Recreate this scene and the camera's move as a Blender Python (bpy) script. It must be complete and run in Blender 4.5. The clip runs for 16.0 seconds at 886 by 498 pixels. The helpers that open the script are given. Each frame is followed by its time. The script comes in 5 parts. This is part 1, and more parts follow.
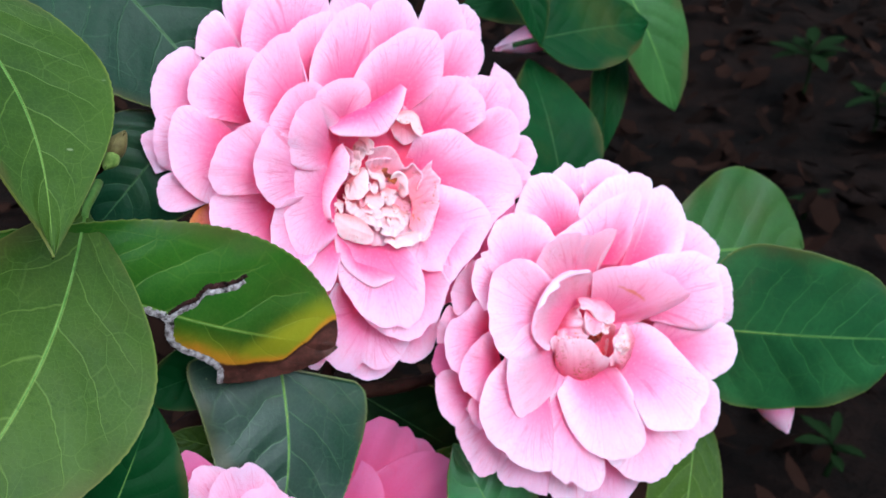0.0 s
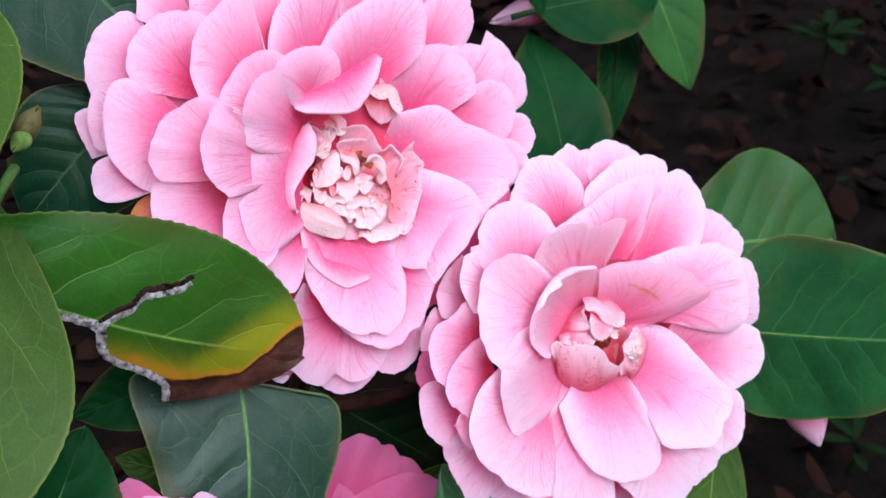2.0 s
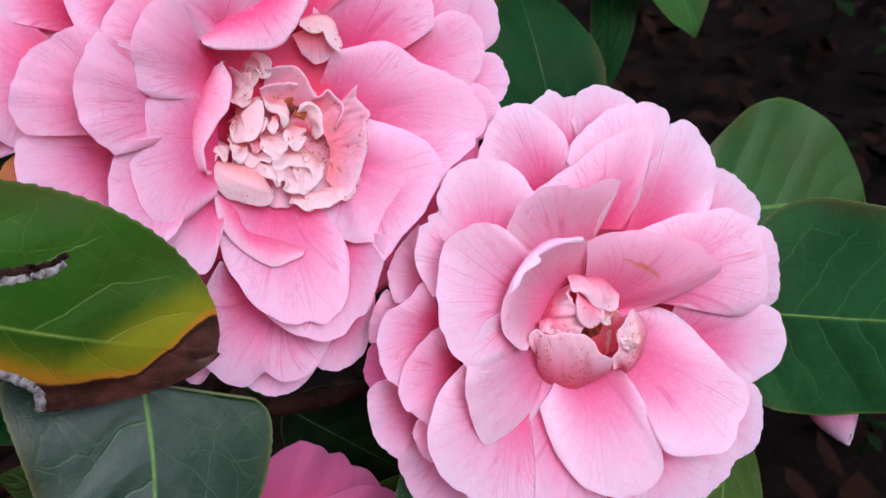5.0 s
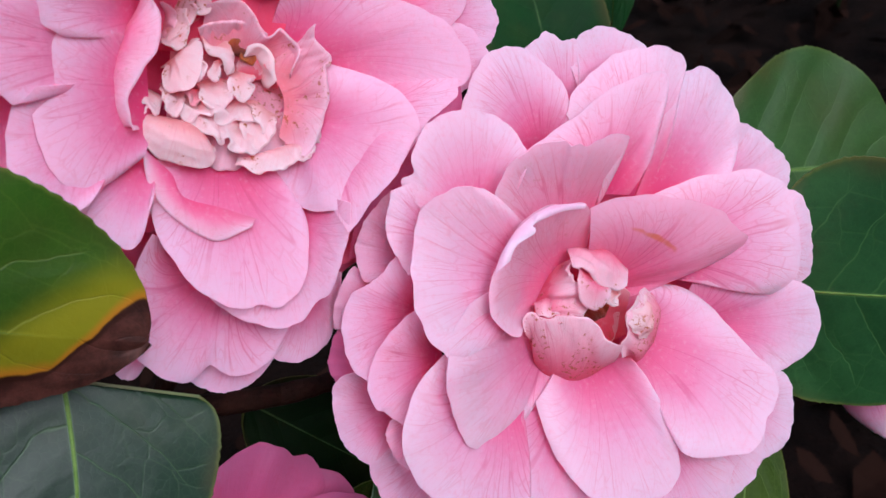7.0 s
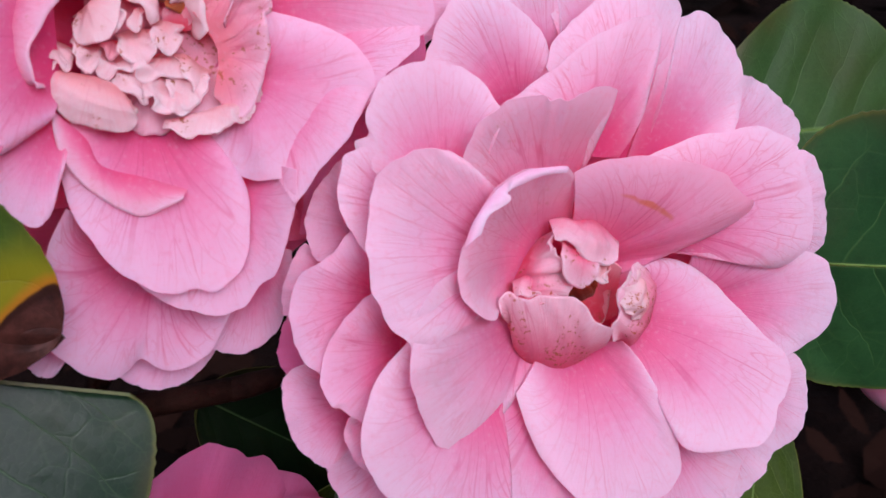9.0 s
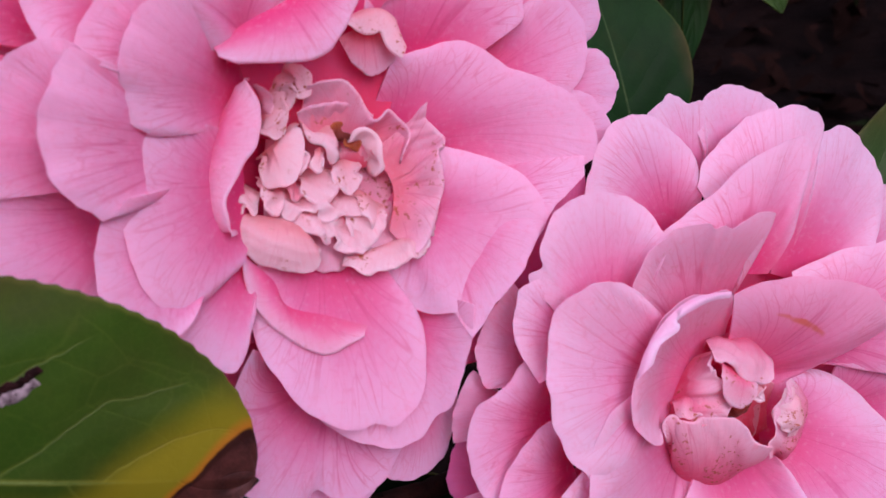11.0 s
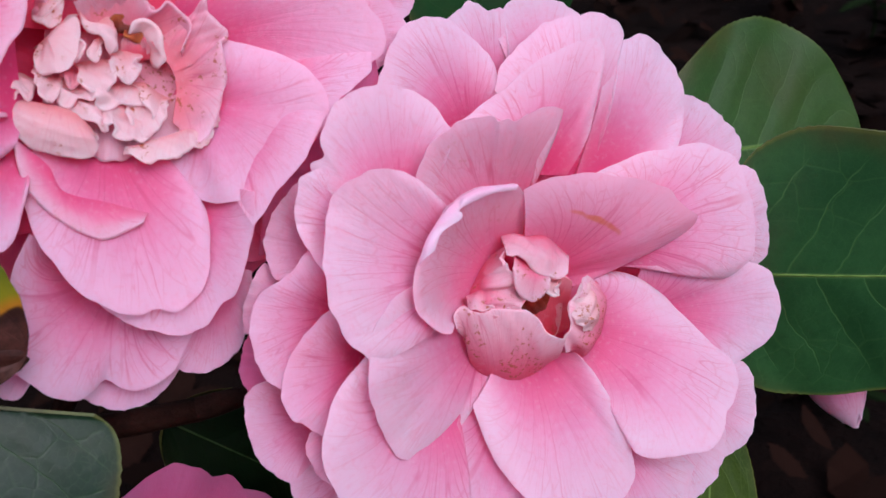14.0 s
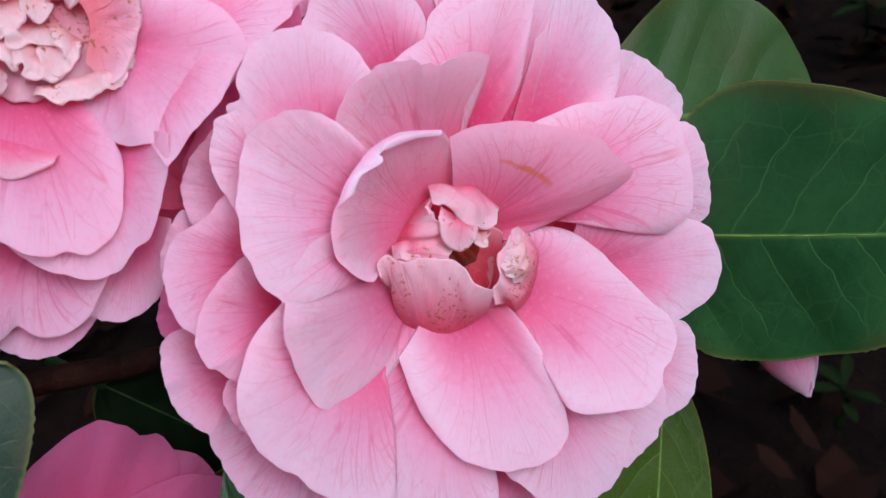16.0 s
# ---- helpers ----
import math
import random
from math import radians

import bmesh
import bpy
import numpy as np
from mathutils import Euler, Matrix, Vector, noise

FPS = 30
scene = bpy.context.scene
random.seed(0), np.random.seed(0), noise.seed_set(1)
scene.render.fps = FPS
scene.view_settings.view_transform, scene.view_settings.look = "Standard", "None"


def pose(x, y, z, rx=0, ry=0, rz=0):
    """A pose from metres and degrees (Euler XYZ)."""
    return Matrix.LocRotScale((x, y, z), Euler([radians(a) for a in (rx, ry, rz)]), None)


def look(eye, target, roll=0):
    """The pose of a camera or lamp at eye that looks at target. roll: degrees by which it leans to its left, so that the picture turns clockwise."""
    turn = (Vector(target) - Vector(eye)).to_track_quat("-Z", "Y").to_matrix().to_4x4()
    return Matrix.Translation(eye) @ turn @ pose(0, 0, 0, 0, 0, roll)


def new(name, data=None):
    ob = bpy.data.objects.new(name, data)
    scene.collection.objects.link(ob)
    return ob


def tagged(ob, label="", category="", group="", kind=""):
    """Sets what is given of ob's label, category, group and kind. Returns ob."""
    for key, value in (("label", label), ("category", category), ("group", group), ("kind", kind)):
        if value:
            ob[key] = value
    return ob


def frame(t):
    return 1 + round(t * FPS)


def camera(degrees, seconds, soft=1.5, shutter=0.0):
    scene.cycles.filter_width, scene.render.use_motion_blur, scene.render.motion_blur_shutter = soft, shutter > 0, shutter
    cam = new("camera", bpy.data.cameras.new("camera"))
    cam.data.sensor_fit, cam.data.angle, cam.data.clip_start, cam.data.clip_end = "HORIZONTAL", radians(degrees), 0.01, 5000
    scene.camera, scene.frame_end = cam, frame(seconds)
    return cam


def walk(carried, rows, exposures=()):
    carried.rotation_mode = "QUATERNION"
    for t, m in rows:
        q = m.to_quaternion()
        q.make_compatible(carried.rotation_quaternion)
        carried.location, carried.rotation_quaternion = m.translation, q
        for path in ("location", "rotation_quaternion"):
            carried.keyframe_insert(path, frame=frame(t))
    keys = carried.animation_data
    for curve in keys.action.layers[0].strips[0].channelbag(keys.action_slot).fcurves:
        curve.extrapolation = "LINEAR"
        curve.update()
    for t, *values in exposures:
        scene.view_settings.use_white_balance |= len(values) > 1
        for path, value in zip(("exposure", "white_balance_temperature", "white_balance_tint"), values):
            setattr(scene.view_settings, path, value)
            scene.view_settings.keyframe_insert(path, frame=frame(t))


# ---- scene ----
cam = camera(45.4, 16.0)
METRES, EYE, TILT, LEAN, TURN = 0.23, 0.6, -30.0, 0.0, 0.0
ROWS = [
    (0.0, 0.0, 0.0, 0.0, 0.0, 0.0, -0.0),
    (0.5, 0.0046, 0.0478, -0.0025, 0.2, -0.2, 0.15),
    (1.0, 0.0139, 0.0923, 0.0005, 0.41, -0.38, 0.23),
    (1.5, 0.025, 0.1231, -0.0011, 0.5, -0.46, 0.32),
    (2.0, 0.0275, 0.1553, 0.0027, 0.63, -0.47, 0.38),
    (2.5, 0.0496, 0.2045, 0.0192, 0.67, -0.57, 0.47),
    (3.0, 0.058, 0.2346, 0.0184, 0.84, -0.75, 0.53),
    (3.5, 0.0694, 0.268, -0.0062, 0.82, -0.93, 0.73),
    (6.0, 0.0649, 0.4066, 0.0068, 0.78, -2.58, 0.94),
    (6.5, 0.0685, 0.4422, -0.0044, 0.95, -2.84, 1.1),
    (7.0, 0.0831, 0.4836, -0.0124, 0.95, -3.22, 1.33),
    (7.5, 0.0856, 0.5191, -0.0203, 1.19, -3.32, 1.54),
    (8.0, 0.0841, 0.54, -0.0199, 1.29, -3.5, 1.72),
    (8.5, 0.0839, 0.5636, -0.0151, 1.39, -3.76, 2.05),
    (9.0, 0.1061, 0.5758, -0.0247, 1.08, -4.16, 2.36),
    (9.5, 0.0753, 0.5765, 0.0162, 1.07, -3.38, 2.95),
    (10.0, 0.0259, 0.5764, 0.0351, 1.44, -3.29, 3.07),
    (12.5, 0.0028, 0.555, 0.0512, 0.03, -2.57, 2.93),
    (13.0, 0.0484, 0.5519, 0.012, -0.38, -2.92, 3.07),
    (13.5, 0.0878, 0.5516, -0.0103, -0.52, -2.77, 3.33),
    (14.0, 0.1136, 0.5527, -0.0314, -0.78, -2.68, 3.54),
    (14.5, 0.13, 0.5493, -0.049, -0.77, -2.58, 3.67),
    (15.0, 0.145, 0.56, -0.0644, -0.56, -2.55, 3.68),
    (15.5, 0.1415, 0.5584, -0.0698, -0.46, -2.21, 3.62),
    (16.0, 0.161, 0.5627, -0.0775, -0.67, -1.9, 3.64),
]
EXPOSURES = [(0.0, 1.0, 5330, -4), (3.5, 0.64, 5570, 3), (7.0, 0.36, 5780, 14), (9.0, 0.2, 6000, 27), (10.0, 0.07, 6170, 46), (12.5, 0.04, 6270, 57), (13.0, 0.12, 6150, 36), (13.5, 0.16, 6000, 26), (15.0, 0.24, 5780, 12), (16.0, 0.24, 5780, 11)]
walk(cam, [(t, pose(0, 0, EYE, TILT, LEAN, TURN) @ pose(METRES * x, METRES * y, METRES * z, 90 + pitch, roll, yaw)) for t, x, y, z, yaw, pitch, roll in ROWS], EXPOSURES)
cam.data.dof.use_dof = True
cam.data.dof.focus_distance = 0.19
cam.data.dof.aperture_fstop = 50.0

# the plane in which the two blooms stand: x along it, y up it, z out of it; centimetres become metres
SLANT = math.atan(0.4)
PLANT = pose(0, 0, EYE, TILT, LEAN, TURN) @ Matrix((
    (math.cos(SLANT), 0, math.sin(SLANT), 0),
    (math.sin(SLANT), 0, -math.cos(SLANT), 0.273),
    (0, 1, 0, 0),
    (0, 0, 0, 1)))
CM = 0.01

# ---- light: bright overcast sky ----
world = bpy.data.worlds.new("world")
scene.world = world
world.use_nodes = True
wn = world.node_tree
sky = wn.nodes.new("ShaderNodeTexSky")
sky.sky_type, sky.sun_disc = "NISHITA", False
sky.sun_elevation, sky.sun_rotation = radians(47), radians(152)
sky.air_density, sky.dust_density = 1.0, 3.0
# thin cloud greys the blue of the sky
grey = wn.nodes.new("ShaderNodeRGBToBW")
cloud = wn.nodes.new("ShaderNodeMix")
cloud.data_type = "RGBA"
cloud.inputs[0].default_value = 0.65
wn.links.new(sky.outputs[0], grey.inputs[0])
wn.links.new(sky.outputs[0], cloud.inputs[6])
wn.links.new(grey.outputs[0], cloud.inputs[7])
wn.links.new(cloud.outputs[2], wn.nodes["Background"].inputs[0])
wn.nodes["Background"].inputs[1].default_value = 0.23
sun_data = bpy.data.lights.new("sun", "SUN")
sun_data.energy, sun_data.angle, sun_data.color = 1.25, radians(110), (1.0, 0.97, 0.93)
sun = new("sun", sun_data)
sun.matrix_world = look((1.0, -1.6, 2.7), (0, 0.25, 0.5))


# ---- materials ----
class Nodes:
    """A small builder of node trees."""

    def __init__(self, name):
        self.mat = bpy.data.materials.new(name)
        self.mat.use_nodes = True
        self.tree = self.mat.node_tree
        self.bsdf = self.tree.nodes["Principled BSDF"]
        self.out = self.tree.nodes["Material Output"]

    def put(self, socket, value):
        if isinstance(value, bpy.types.NodeSocket):
            self.tree.links.new(value, socket)
        elif isinstance(value, tuple) and socket.type == "RGBA" and len(value) == 3:
            socket.default_value = (*value, 1)
        else:
            socket.default_value = value

    def node(self, kind, output=0, **values):
        n = self.tree.nodes.new(kind)
        for key, value in values.items():
            if key.startswith("in"):
                self.put(n.inputs[int(key[2:])], value)
        return n, n.outputs[output]

    def math(self, op, a, b=0.0, c=0.0):
        n = self.tree.nodes.new("ShaderNodeMath")
        n.operation = op
        for i, v in enumerate((a, b, c)):
            self.put(n.inputs[i], v)
        return n.outputs[0]

    def noise(self, vector, scale, detail=3.0, rough=0.5, w=None):
        n = self.tree.nodes.new("ShaderNodeTexNoise")
        if w is not None:
            n.noise_dimensions = "4D"
            self.put(n.inputs["W"], w)
        self.put(n.inputs["Vector"], vector)
        self.put(n.inputs["Scale"], scale)
        self.put(n.inputs["Detail"], detail)
        self.put(n.inputs["Roughness"], rough)
        return n.outputs[0]

    def step(self, value, lo, hi, a=0.0, b=1.0):
        n = self.tree.nodes.new("ShaderNodeMapRange")
        n.interpolation_type = "SMOOTHSTEP"
        for i, v in enumerate((value, lo, hi, a, b)):
            self.put(n.inputs[i], v)
        return n.outputs[0]

    def mix(self, factor, a, b):
        n = self.tree.nodes.new("ShaderNodeMix")
        n.data_type = "RGBA"
        self.put(n.inputs[0], factor)
        self.put(n.inputs[6], a)
        self.put(n.inputs[7], b)
        return n.outputs[2]

    def xyz(self, x, y, z=0.0):
        n = self.tree.nodes.new("ShaderNodeCombineXYZ")
        for i, v in enumerate((x, y, z)):
            self.put(n.inputs[i], v)
        return n.outputs[0]

    def uv(self):
        tex = self.tree.nodes.new("ShaderNodeTexCoord")
        sep = self.tree.nodes.new("ShaderNodeSeparateXYZ")
        self.tree.links.new(tex.outputs["UV"], sep.inputs[0])
        return tex.outputs["Object"], sep.outputs[0], sep.outputs[1]

    def rand(self):
        return self.tree.nodes.new("ShaderNodeObjectInfo").outputs["Random"]

    def bump(self, height, strength, distance):
        n = self.tree.nodes.new("ShaderNodeBump")
        n.inputs["Strength"].default_value = strength
        n.inputs["Distance"].default_value = distance
        self.put(n.inputs["Height"], height)
        self.put(self.bsdf.inputs["Normal"], n.outputs[0])
        return n.outputs[0]

    def set(self, **values):
        for key, value in values.items():
            self.put(self.bsdf.inputs[key.replace("_", " ").title().replace("Ior", "IOR")], value)

    def thin(self, share, colour, normal=None):
        """Lets a share of the light through a thin sheet."""
        t = self.tree.nodes.new("ShaderNodeBsdfTranslucent")
        self.put(t.inputs[0], colour)
        if normal is not None:
            self.put(t.inputs[1], normal)
        m = self.tree.nodes.new("ShaderNodeMixShader")
        m.inputs[0].default_value = share
        self.tree.links.new(self.bsdf.outputs[0], m.inputs[1])
        self.tree.links.new(t.outputs[0], m.inputs[2])
        self.tree.links.new(m.outputs[0], self.out.inputs[0])


def petal_material(name, deep, body, edge, veins, spots, share=0.40, mark=False, glow=0.45):
    """u runs across the petal from -1 to 1, v from its foot to its rim."""
    k = Nodes(name)
    place, u, v = k.uv()
    r = k.math("MULTIPLY", k.rand(), 40.0)
    wob = k.math("MULTIPLY", k.math("SUBTRACT", k.noise(place, 130.0, 2.0, w=r), 0.5), 0.07)
    across = k.math("DIVIDE", k.math("ADD", u, wob), k.math("ADD", k.math("MULTIPLY", v, 0.65), 0.35))
    # fine veins that run out from the foot and fork towards the rim
    thin = k.step(v, 0.1, 1.0, 0.028, 0.015)

    def veins_of(count, run, shift):
        n = k.noise(k.xyz(k.math("MULTIPLY", across, count), k.math("MULTIPLY", v, run)), 1.0, 0.0, 0.5, w=k.math("ADD", r, shift))
        return k.step(k.math("ABSOLUTE", k.math("SUBTRACT", n, 0.5)), 0.0, thin, 1.0, 0.0)
    main = veins_of(4.5, 0.35, 0.0)
    forks = k.math("MULTIPLY", veins_of(8.5, 0.8, 7.0), k.step(v, 0.40, 0.62, 0.0, 0.85))
    hairs = k.math("MULTIPLY", veins_of(15.0, 1.8, 13.0), k.step(v, 0.62, 0.8, 0.0, 0.6))
    patch = k.step(k.noise(place, 70.0, 1.0, w=k.math("ADD", r, 3.0)), 0.35, 0.65, 0.25, 0.8)
    fade = k.math("MULTIPLY", k.step(v, 0.05, 0.35), k.step(v, 0.85, 1.0, 1.0, 0.15))
    # a loose net between the veins
    mesh = k.tree.nodes.new("ShaderNodeTexVoronoi")
    mesh.feature = "DISTANCE_TO_EDGE"
    k.put(mesh.inputs["Vector"], k.xyz(k.math("MULTIPLY", across, 9.5), k.math("MULTIPLY", v, 4.2), r))
    mesh.inputs["Scale"].default_value = 1.0
    cross = k.math("MULTIPLY", k.step(mesh.outputs[0], 0.0, 0.05, 0.5, 0.0), k.step(v, 0.3, 0.55))
    line = k.math("MAXIMUM", k.math("MAXIMUM", k.math("MAXIMUM", main, forks), hairs), cross)
    line = k.math("MULTIPLY", k.math("MULTIPLY", line, fade), k.math("MULTIPLY", patch, veins))
    fine = k.noise(k.xyz(k.math("MULTIPLY", across, 16.0), k.math("MULTIPLY", v, 3.0)), 1.5, 2.0, 0.6, w=r)
    cloud = k.noise(place, 55.0, 3.0, w=r)
    mottle = k.noise(place, 240.0, 2.0, w=r)
    wide = k.math("MULTIPLY", k.math("SUBTRACT", cloud, 0.5), 0.35)
    rim = k.math("ADD", k.step(v, 0.40, 1.0), wide)
    rim = k.math("ADD", rim, k.math("MULTIPLY", k.math("POWER", k.math("ABSOLUTE", u), 3.0), 0.25))
    rim = k.math("MINIMUM", k.math("MAXIMUM", rim, 0.0), 1.0)
    # deeper foot pigment, strengthened to paint in the red glow of crevices
    col = k.mix(k.step(v, 0.06, 0.66), deep, body)
    col = k.mix(rim, col, edge)
    col = k.mix(k.step(fine, 0.48, 0.80, 0.0, 0.10), col, deep)
    col = k.mix(k.step(mottle, 0.55, 0.8, 0.0, 0.14), col, body)
    col = k.mix(k.step(v, 0.95, 0.98, 0.0, 0.8), col, edge)
    grain = k.noise(place, 1100.0, 2.0, 0.6)
    col = k.mix(k.step(grain, 0.5, 0.8, 0.0, 0.22), col, edge)
    col = k.mix(k.step(grain, 0.5, 0.2, 0.0, 0.16), col, deep)
    col = k.mix(line, col, (0.72, 0.07, 0.22))
    if spots:
        fleck = k.noise(place, 1300.0, 3.0, 0.7, w=r)
        where = k.step(k.noise(place, 190.0, 1.0, w=r), 0.62 - 0.11 * spots, 0.70 - 0.11 * spots)
        col = k.mix(k.math("MULTIPLY", k.step(fleck, 0.56, 0.62, 0.0, spots), where), col, (0.50, 0.15, 0.02))
    if mark:
        # one rusty streak
        a1 = k.math("DIVIDE", k.math("ADD", u, 0.3), 0.30)
        a2 = k.math("DIVIDE", k.math("ADD", k.math("SUBTRACT", v, 0.63), k.math("MULTIPLY", k.math("ADD", u, 0.3), 0.17)), 0.035)
        far = k.math("ADD", k.math("MULTIPLY", a1, a1), k.math("ADD", k.math("MULTIPLY", a2, a2), k.math("MULTIPLY", k.math("SUBTRACT", mottle, 0.5), 2.5)))
        col = k.mix(k.step(far, 0.3, 1.1, 0.75, 0.0), col, (0.78, 0.25, 0.06))
    k.set(base_color=col, roughness=k.math("ADD", 0.45, k.math("MULTIPLY", cloud, 0.2)))
    k.bsdf.inputs["Specular IOR Level"].default_value = 0.32
    k.bsdf.inputs["Subsurface Weight"].default_value = 0.25
    k.bsdf.inputs["Subsurface Radius"].default_value = (1.0, 0.4, 0.45)
    k.bsdf.inputs["Subsurface Scale"].default_value = 0.0025
    k.bsdf.inputs["Sheen Weight"].default_value = 0.08
    k.bsdf.inputs["Sheen Roughness"].default_value = 0.4
    h = k.math("SUBTRACT", k.math("MULTIPLY", fine, 0.3), k.math("MULTIPLY", line, 0.25))
    h = k.math("ADD", h, k.math("ADD", k.math("MULTIPLY", mottle, 0.45), k.math("MULTIPLY", grain, 0.22)))
    k.bump(k.math("ADD", h, k.math("MULTIPLY", cloud, 1.3)), 0.5, 0.0006)
    # light that comes through is redder than the surface
    k.thin(share, k.mix(glow, col, (0.96, 0.13, 0.22)))
    return k.mat


def leaf_material(name, dark, light, vein, rough=0.3, burnt=False, gloss=0.34, crisp=1.0):
    """u runs across the blade from -1 to 1, v along its midrib."""
    k = Nodes(name)
    place, u, v = k.uv()
    r = k.math("MULTIPLY", k.rand(), 30.0)
    au = k.math("ABSOLUTE", u)
    side = k.math("MULTIPLY", k.math("SIGN", u), 0.05)
    wob = k.math("MULTIPLY", k.math("SUBTRACT", k.noise(place, 75.0, 3.0, w=r), 0.5), 0.13)
    bend = k.math("MULTIPLY", k.math("POWER", au, 1.15), -0.27)
    lane = k.math("MULTIPLY", k.math("ADD", k.math("ADD", k.math("ADD", v, bend), side), wob), 6.5)
    near = k.math("ABSOLUTE", k.math("SUBTRACT", k.math("FRACT", lane), 0.5))
    lines = k.math("MULTIPLY", k.step(near, 0.0, k.step(au, 0.0, 0.8, 0.040, 0.022), 1.0, 0.0), k.step(au, 0.70, 0.86, 1.0, 0.0))
    # wide loops between the side veins
    loops = k.tree.nodes.new("ShaderNodeTexVoronoi")
    loops.feature = "DISTANCE_TO_EDGE"
    k.put(loops.inputs["Vector"], k.xyz(k.math("MULTIPLY", u, 3.2), k.math("ADD", k.math("MULTIPLY", v, 9.0), k.math("MULTIPLY", wob, 9.0)), r))
    loops.inputs["Scale"].default_value = 1.0
    loop = k.math("MULTIPLY", k.step(loops.outputs[0], 0.0, 0.035, 1.0, 0.0), k.math("MULTIPLY", k.step(au, 0.15, 0.5), k.step(au, 0.88, 0.96, 1.0, 0.0)))
    lines = k.math("MAXIMUM", lines, k.math("MULTIPLY", loop, 0.35))
    cells = k.tree.nodes.new("ShaderNodeTexVoronoi")
    cells.feature = "DISTANCE_TO_EDGE"
    k.put(cells.inputs["Vector"], place)
    cells.inputs["Scale"].default_value = 800.0
    net = k.step(cells.outputs[0], 0.0, 0.09, 1.0, 0.0)
    mid = k.step(au, 0.008, 0.028, 0.8, 0.0)
    cloud = k.noise(place, 28.0, 4.0, 0.6, w=r)
    grain = k.noise(place, 600.0, 2.0)
    col = k.mix(k.step(cloud, 0.3, 0.75), dark, light)
    col = k.mix(k.math("MULTIPLY", net, 0.06), col, vein)
    col = k.mix(k.math("MULTIPLY", lines, 0.34 * crisp), col, vein)
    col = k.mix(mid, col, vein)
    col = k.mix(k.step(au, 0.965, 0.995, 0.0, 0.4 * crisp), col, (0.20, 0.22, 0.04))
    speck = k.noise(place, 420.0, 3.0, 0.7)
    col = k.mix(k.step(speck, 0.5, 0.8, 0.0, 0.35), col, light)
    col = k.mix(k.step(speck, 0.5, 0.25, 0.0, 0.45), col, dark)
    blot = k.noise(place, 16.0, 5.0, 0.65, w=k.math("ADD", r, 5.0))
    col = k.mix(k.step(blot, 0.52, 0.80, 0.0, 0.55), col, (0.060, 0.060, 0.014))
    col = k.mix(k.step(k.math("MULTIPLY", au, k.noise(place, 45.0, 3.0, w=r)), 0.42, 0.62, 0.0, 0.5), col, (0.075, 0.055, 0.018))
    freck = k.noise(place, 330.0, 1.0, w=r)
    col = k.mix(k.step(freck, 0.78, 0.82, 0.0, 0.4), col, (0.35, 0.38, 0.22))
    rg = k.math("ADD", rough, k.math("MULTIPLY", cloud, 0.18))
    if burnt:
        # yellowing towards the tip, then a scorched brown margin on the lower side
        low = k.math("MULTIPLY", u, -1.0)
        soft = k.math("MULTIPLY", k.math("SUBTRACT", k.noise(place, 55.0, 4.0, 0.6), 0.5), 0.35)
        yel = k.math("ADD", k.math("ADD", low, k.math("MULTIPLY", k.math("MAXIMUM", k.math("SUBTRACT", v, 0.72), 0.0), 6.0)), soft)
        col = k.mix(k.step(yel, 0.05, 0.62, 0.0, 0.8), col, (0.24, 0.22, 0.008))
        scorch = k.math("ADD", k.math("ADD", low, k.math("MULTIPLY", k.math("MAXIMUM", k.math("SUBTRACT", v, 0.862), 0.0), 13.0)), k.math("MULTIPLY", soft, 1.7))
        col = k.mix(k.step(scorch, 0.30, 0.55, 0.0, 0.9), col, (0.40, 0.15, 0.010))
        brown = k.mix(k.step(k.noise(place, 130.0, 6.0, 0.75), 0.32, 0.68), (0.014, 0.005, 0.004), (0.095, 0.030, 0.022))
        col = k.mix(k.step(scorch, 0.53, 0.62), col, brown)
        col = k.mix(k.math("MULTIPLY", k.step(scorch, 0.54, 0.60), k.step(scorch, 0.66, 0.74, 0.8, 0.0)), col, (0.022, 0.005, 0.003))
        rg = k.math("ADD", rg, k.step(scorch, 0.50, 0.60, 0.0, 0.15))
    k.set(base_color=col, roughness=rg)
    k.bsdf.inputs["Specular IOR Level"].default_value = gloss
    h = k.math("ADD", k.math("MULTIPLY", k.math("ADD", lines, k.math("MULTIPLY", net, 0.14)), -0.2), k.math("ADD", k.math("ADD", k.math("MULTIPLY", cloud, 1.4), k.math("MULTIPLY", k.step(near, 0.0, 0.4), k.step(au, 0.5, 0.95, 0.55, 0.06))), k.math("ADD", k.math("MULTIPLY", k.noise(place, 170.0, 3.0, 0.6), 0.55), k.math("MULTIPLY", grain, 0.15))))
    nrm = k.bump(h, 0.45, 0.0008)
    k.thin(0.12, k.mix(0.5, col, light))
    return k.mat


def plain_material(name, a, b, scale, rough, bump=0.4, distance=0.001):
    k = Nodes(name)
    place, u, v = k.uv()
    n = k.noise(place, scale, 5.0, 0.65)
    m = k.noise(place, scale * 7.0, 3.0, 0.6)
    col = k.mix(k.step(n, 0.3, 0.7), a, b)
    col = k.mix(k.math("MULTIPLY", m, 0.35), col, a)
    k.set(base_color=col, roughness=rough)
    k.bsdf.inputs["Specular IOR Level"].default_value = 0.06
    k.bump(k.math("ADD", n, k.math("MULTIPLY", m, 0.4)), bump, distance)
    return k.mat


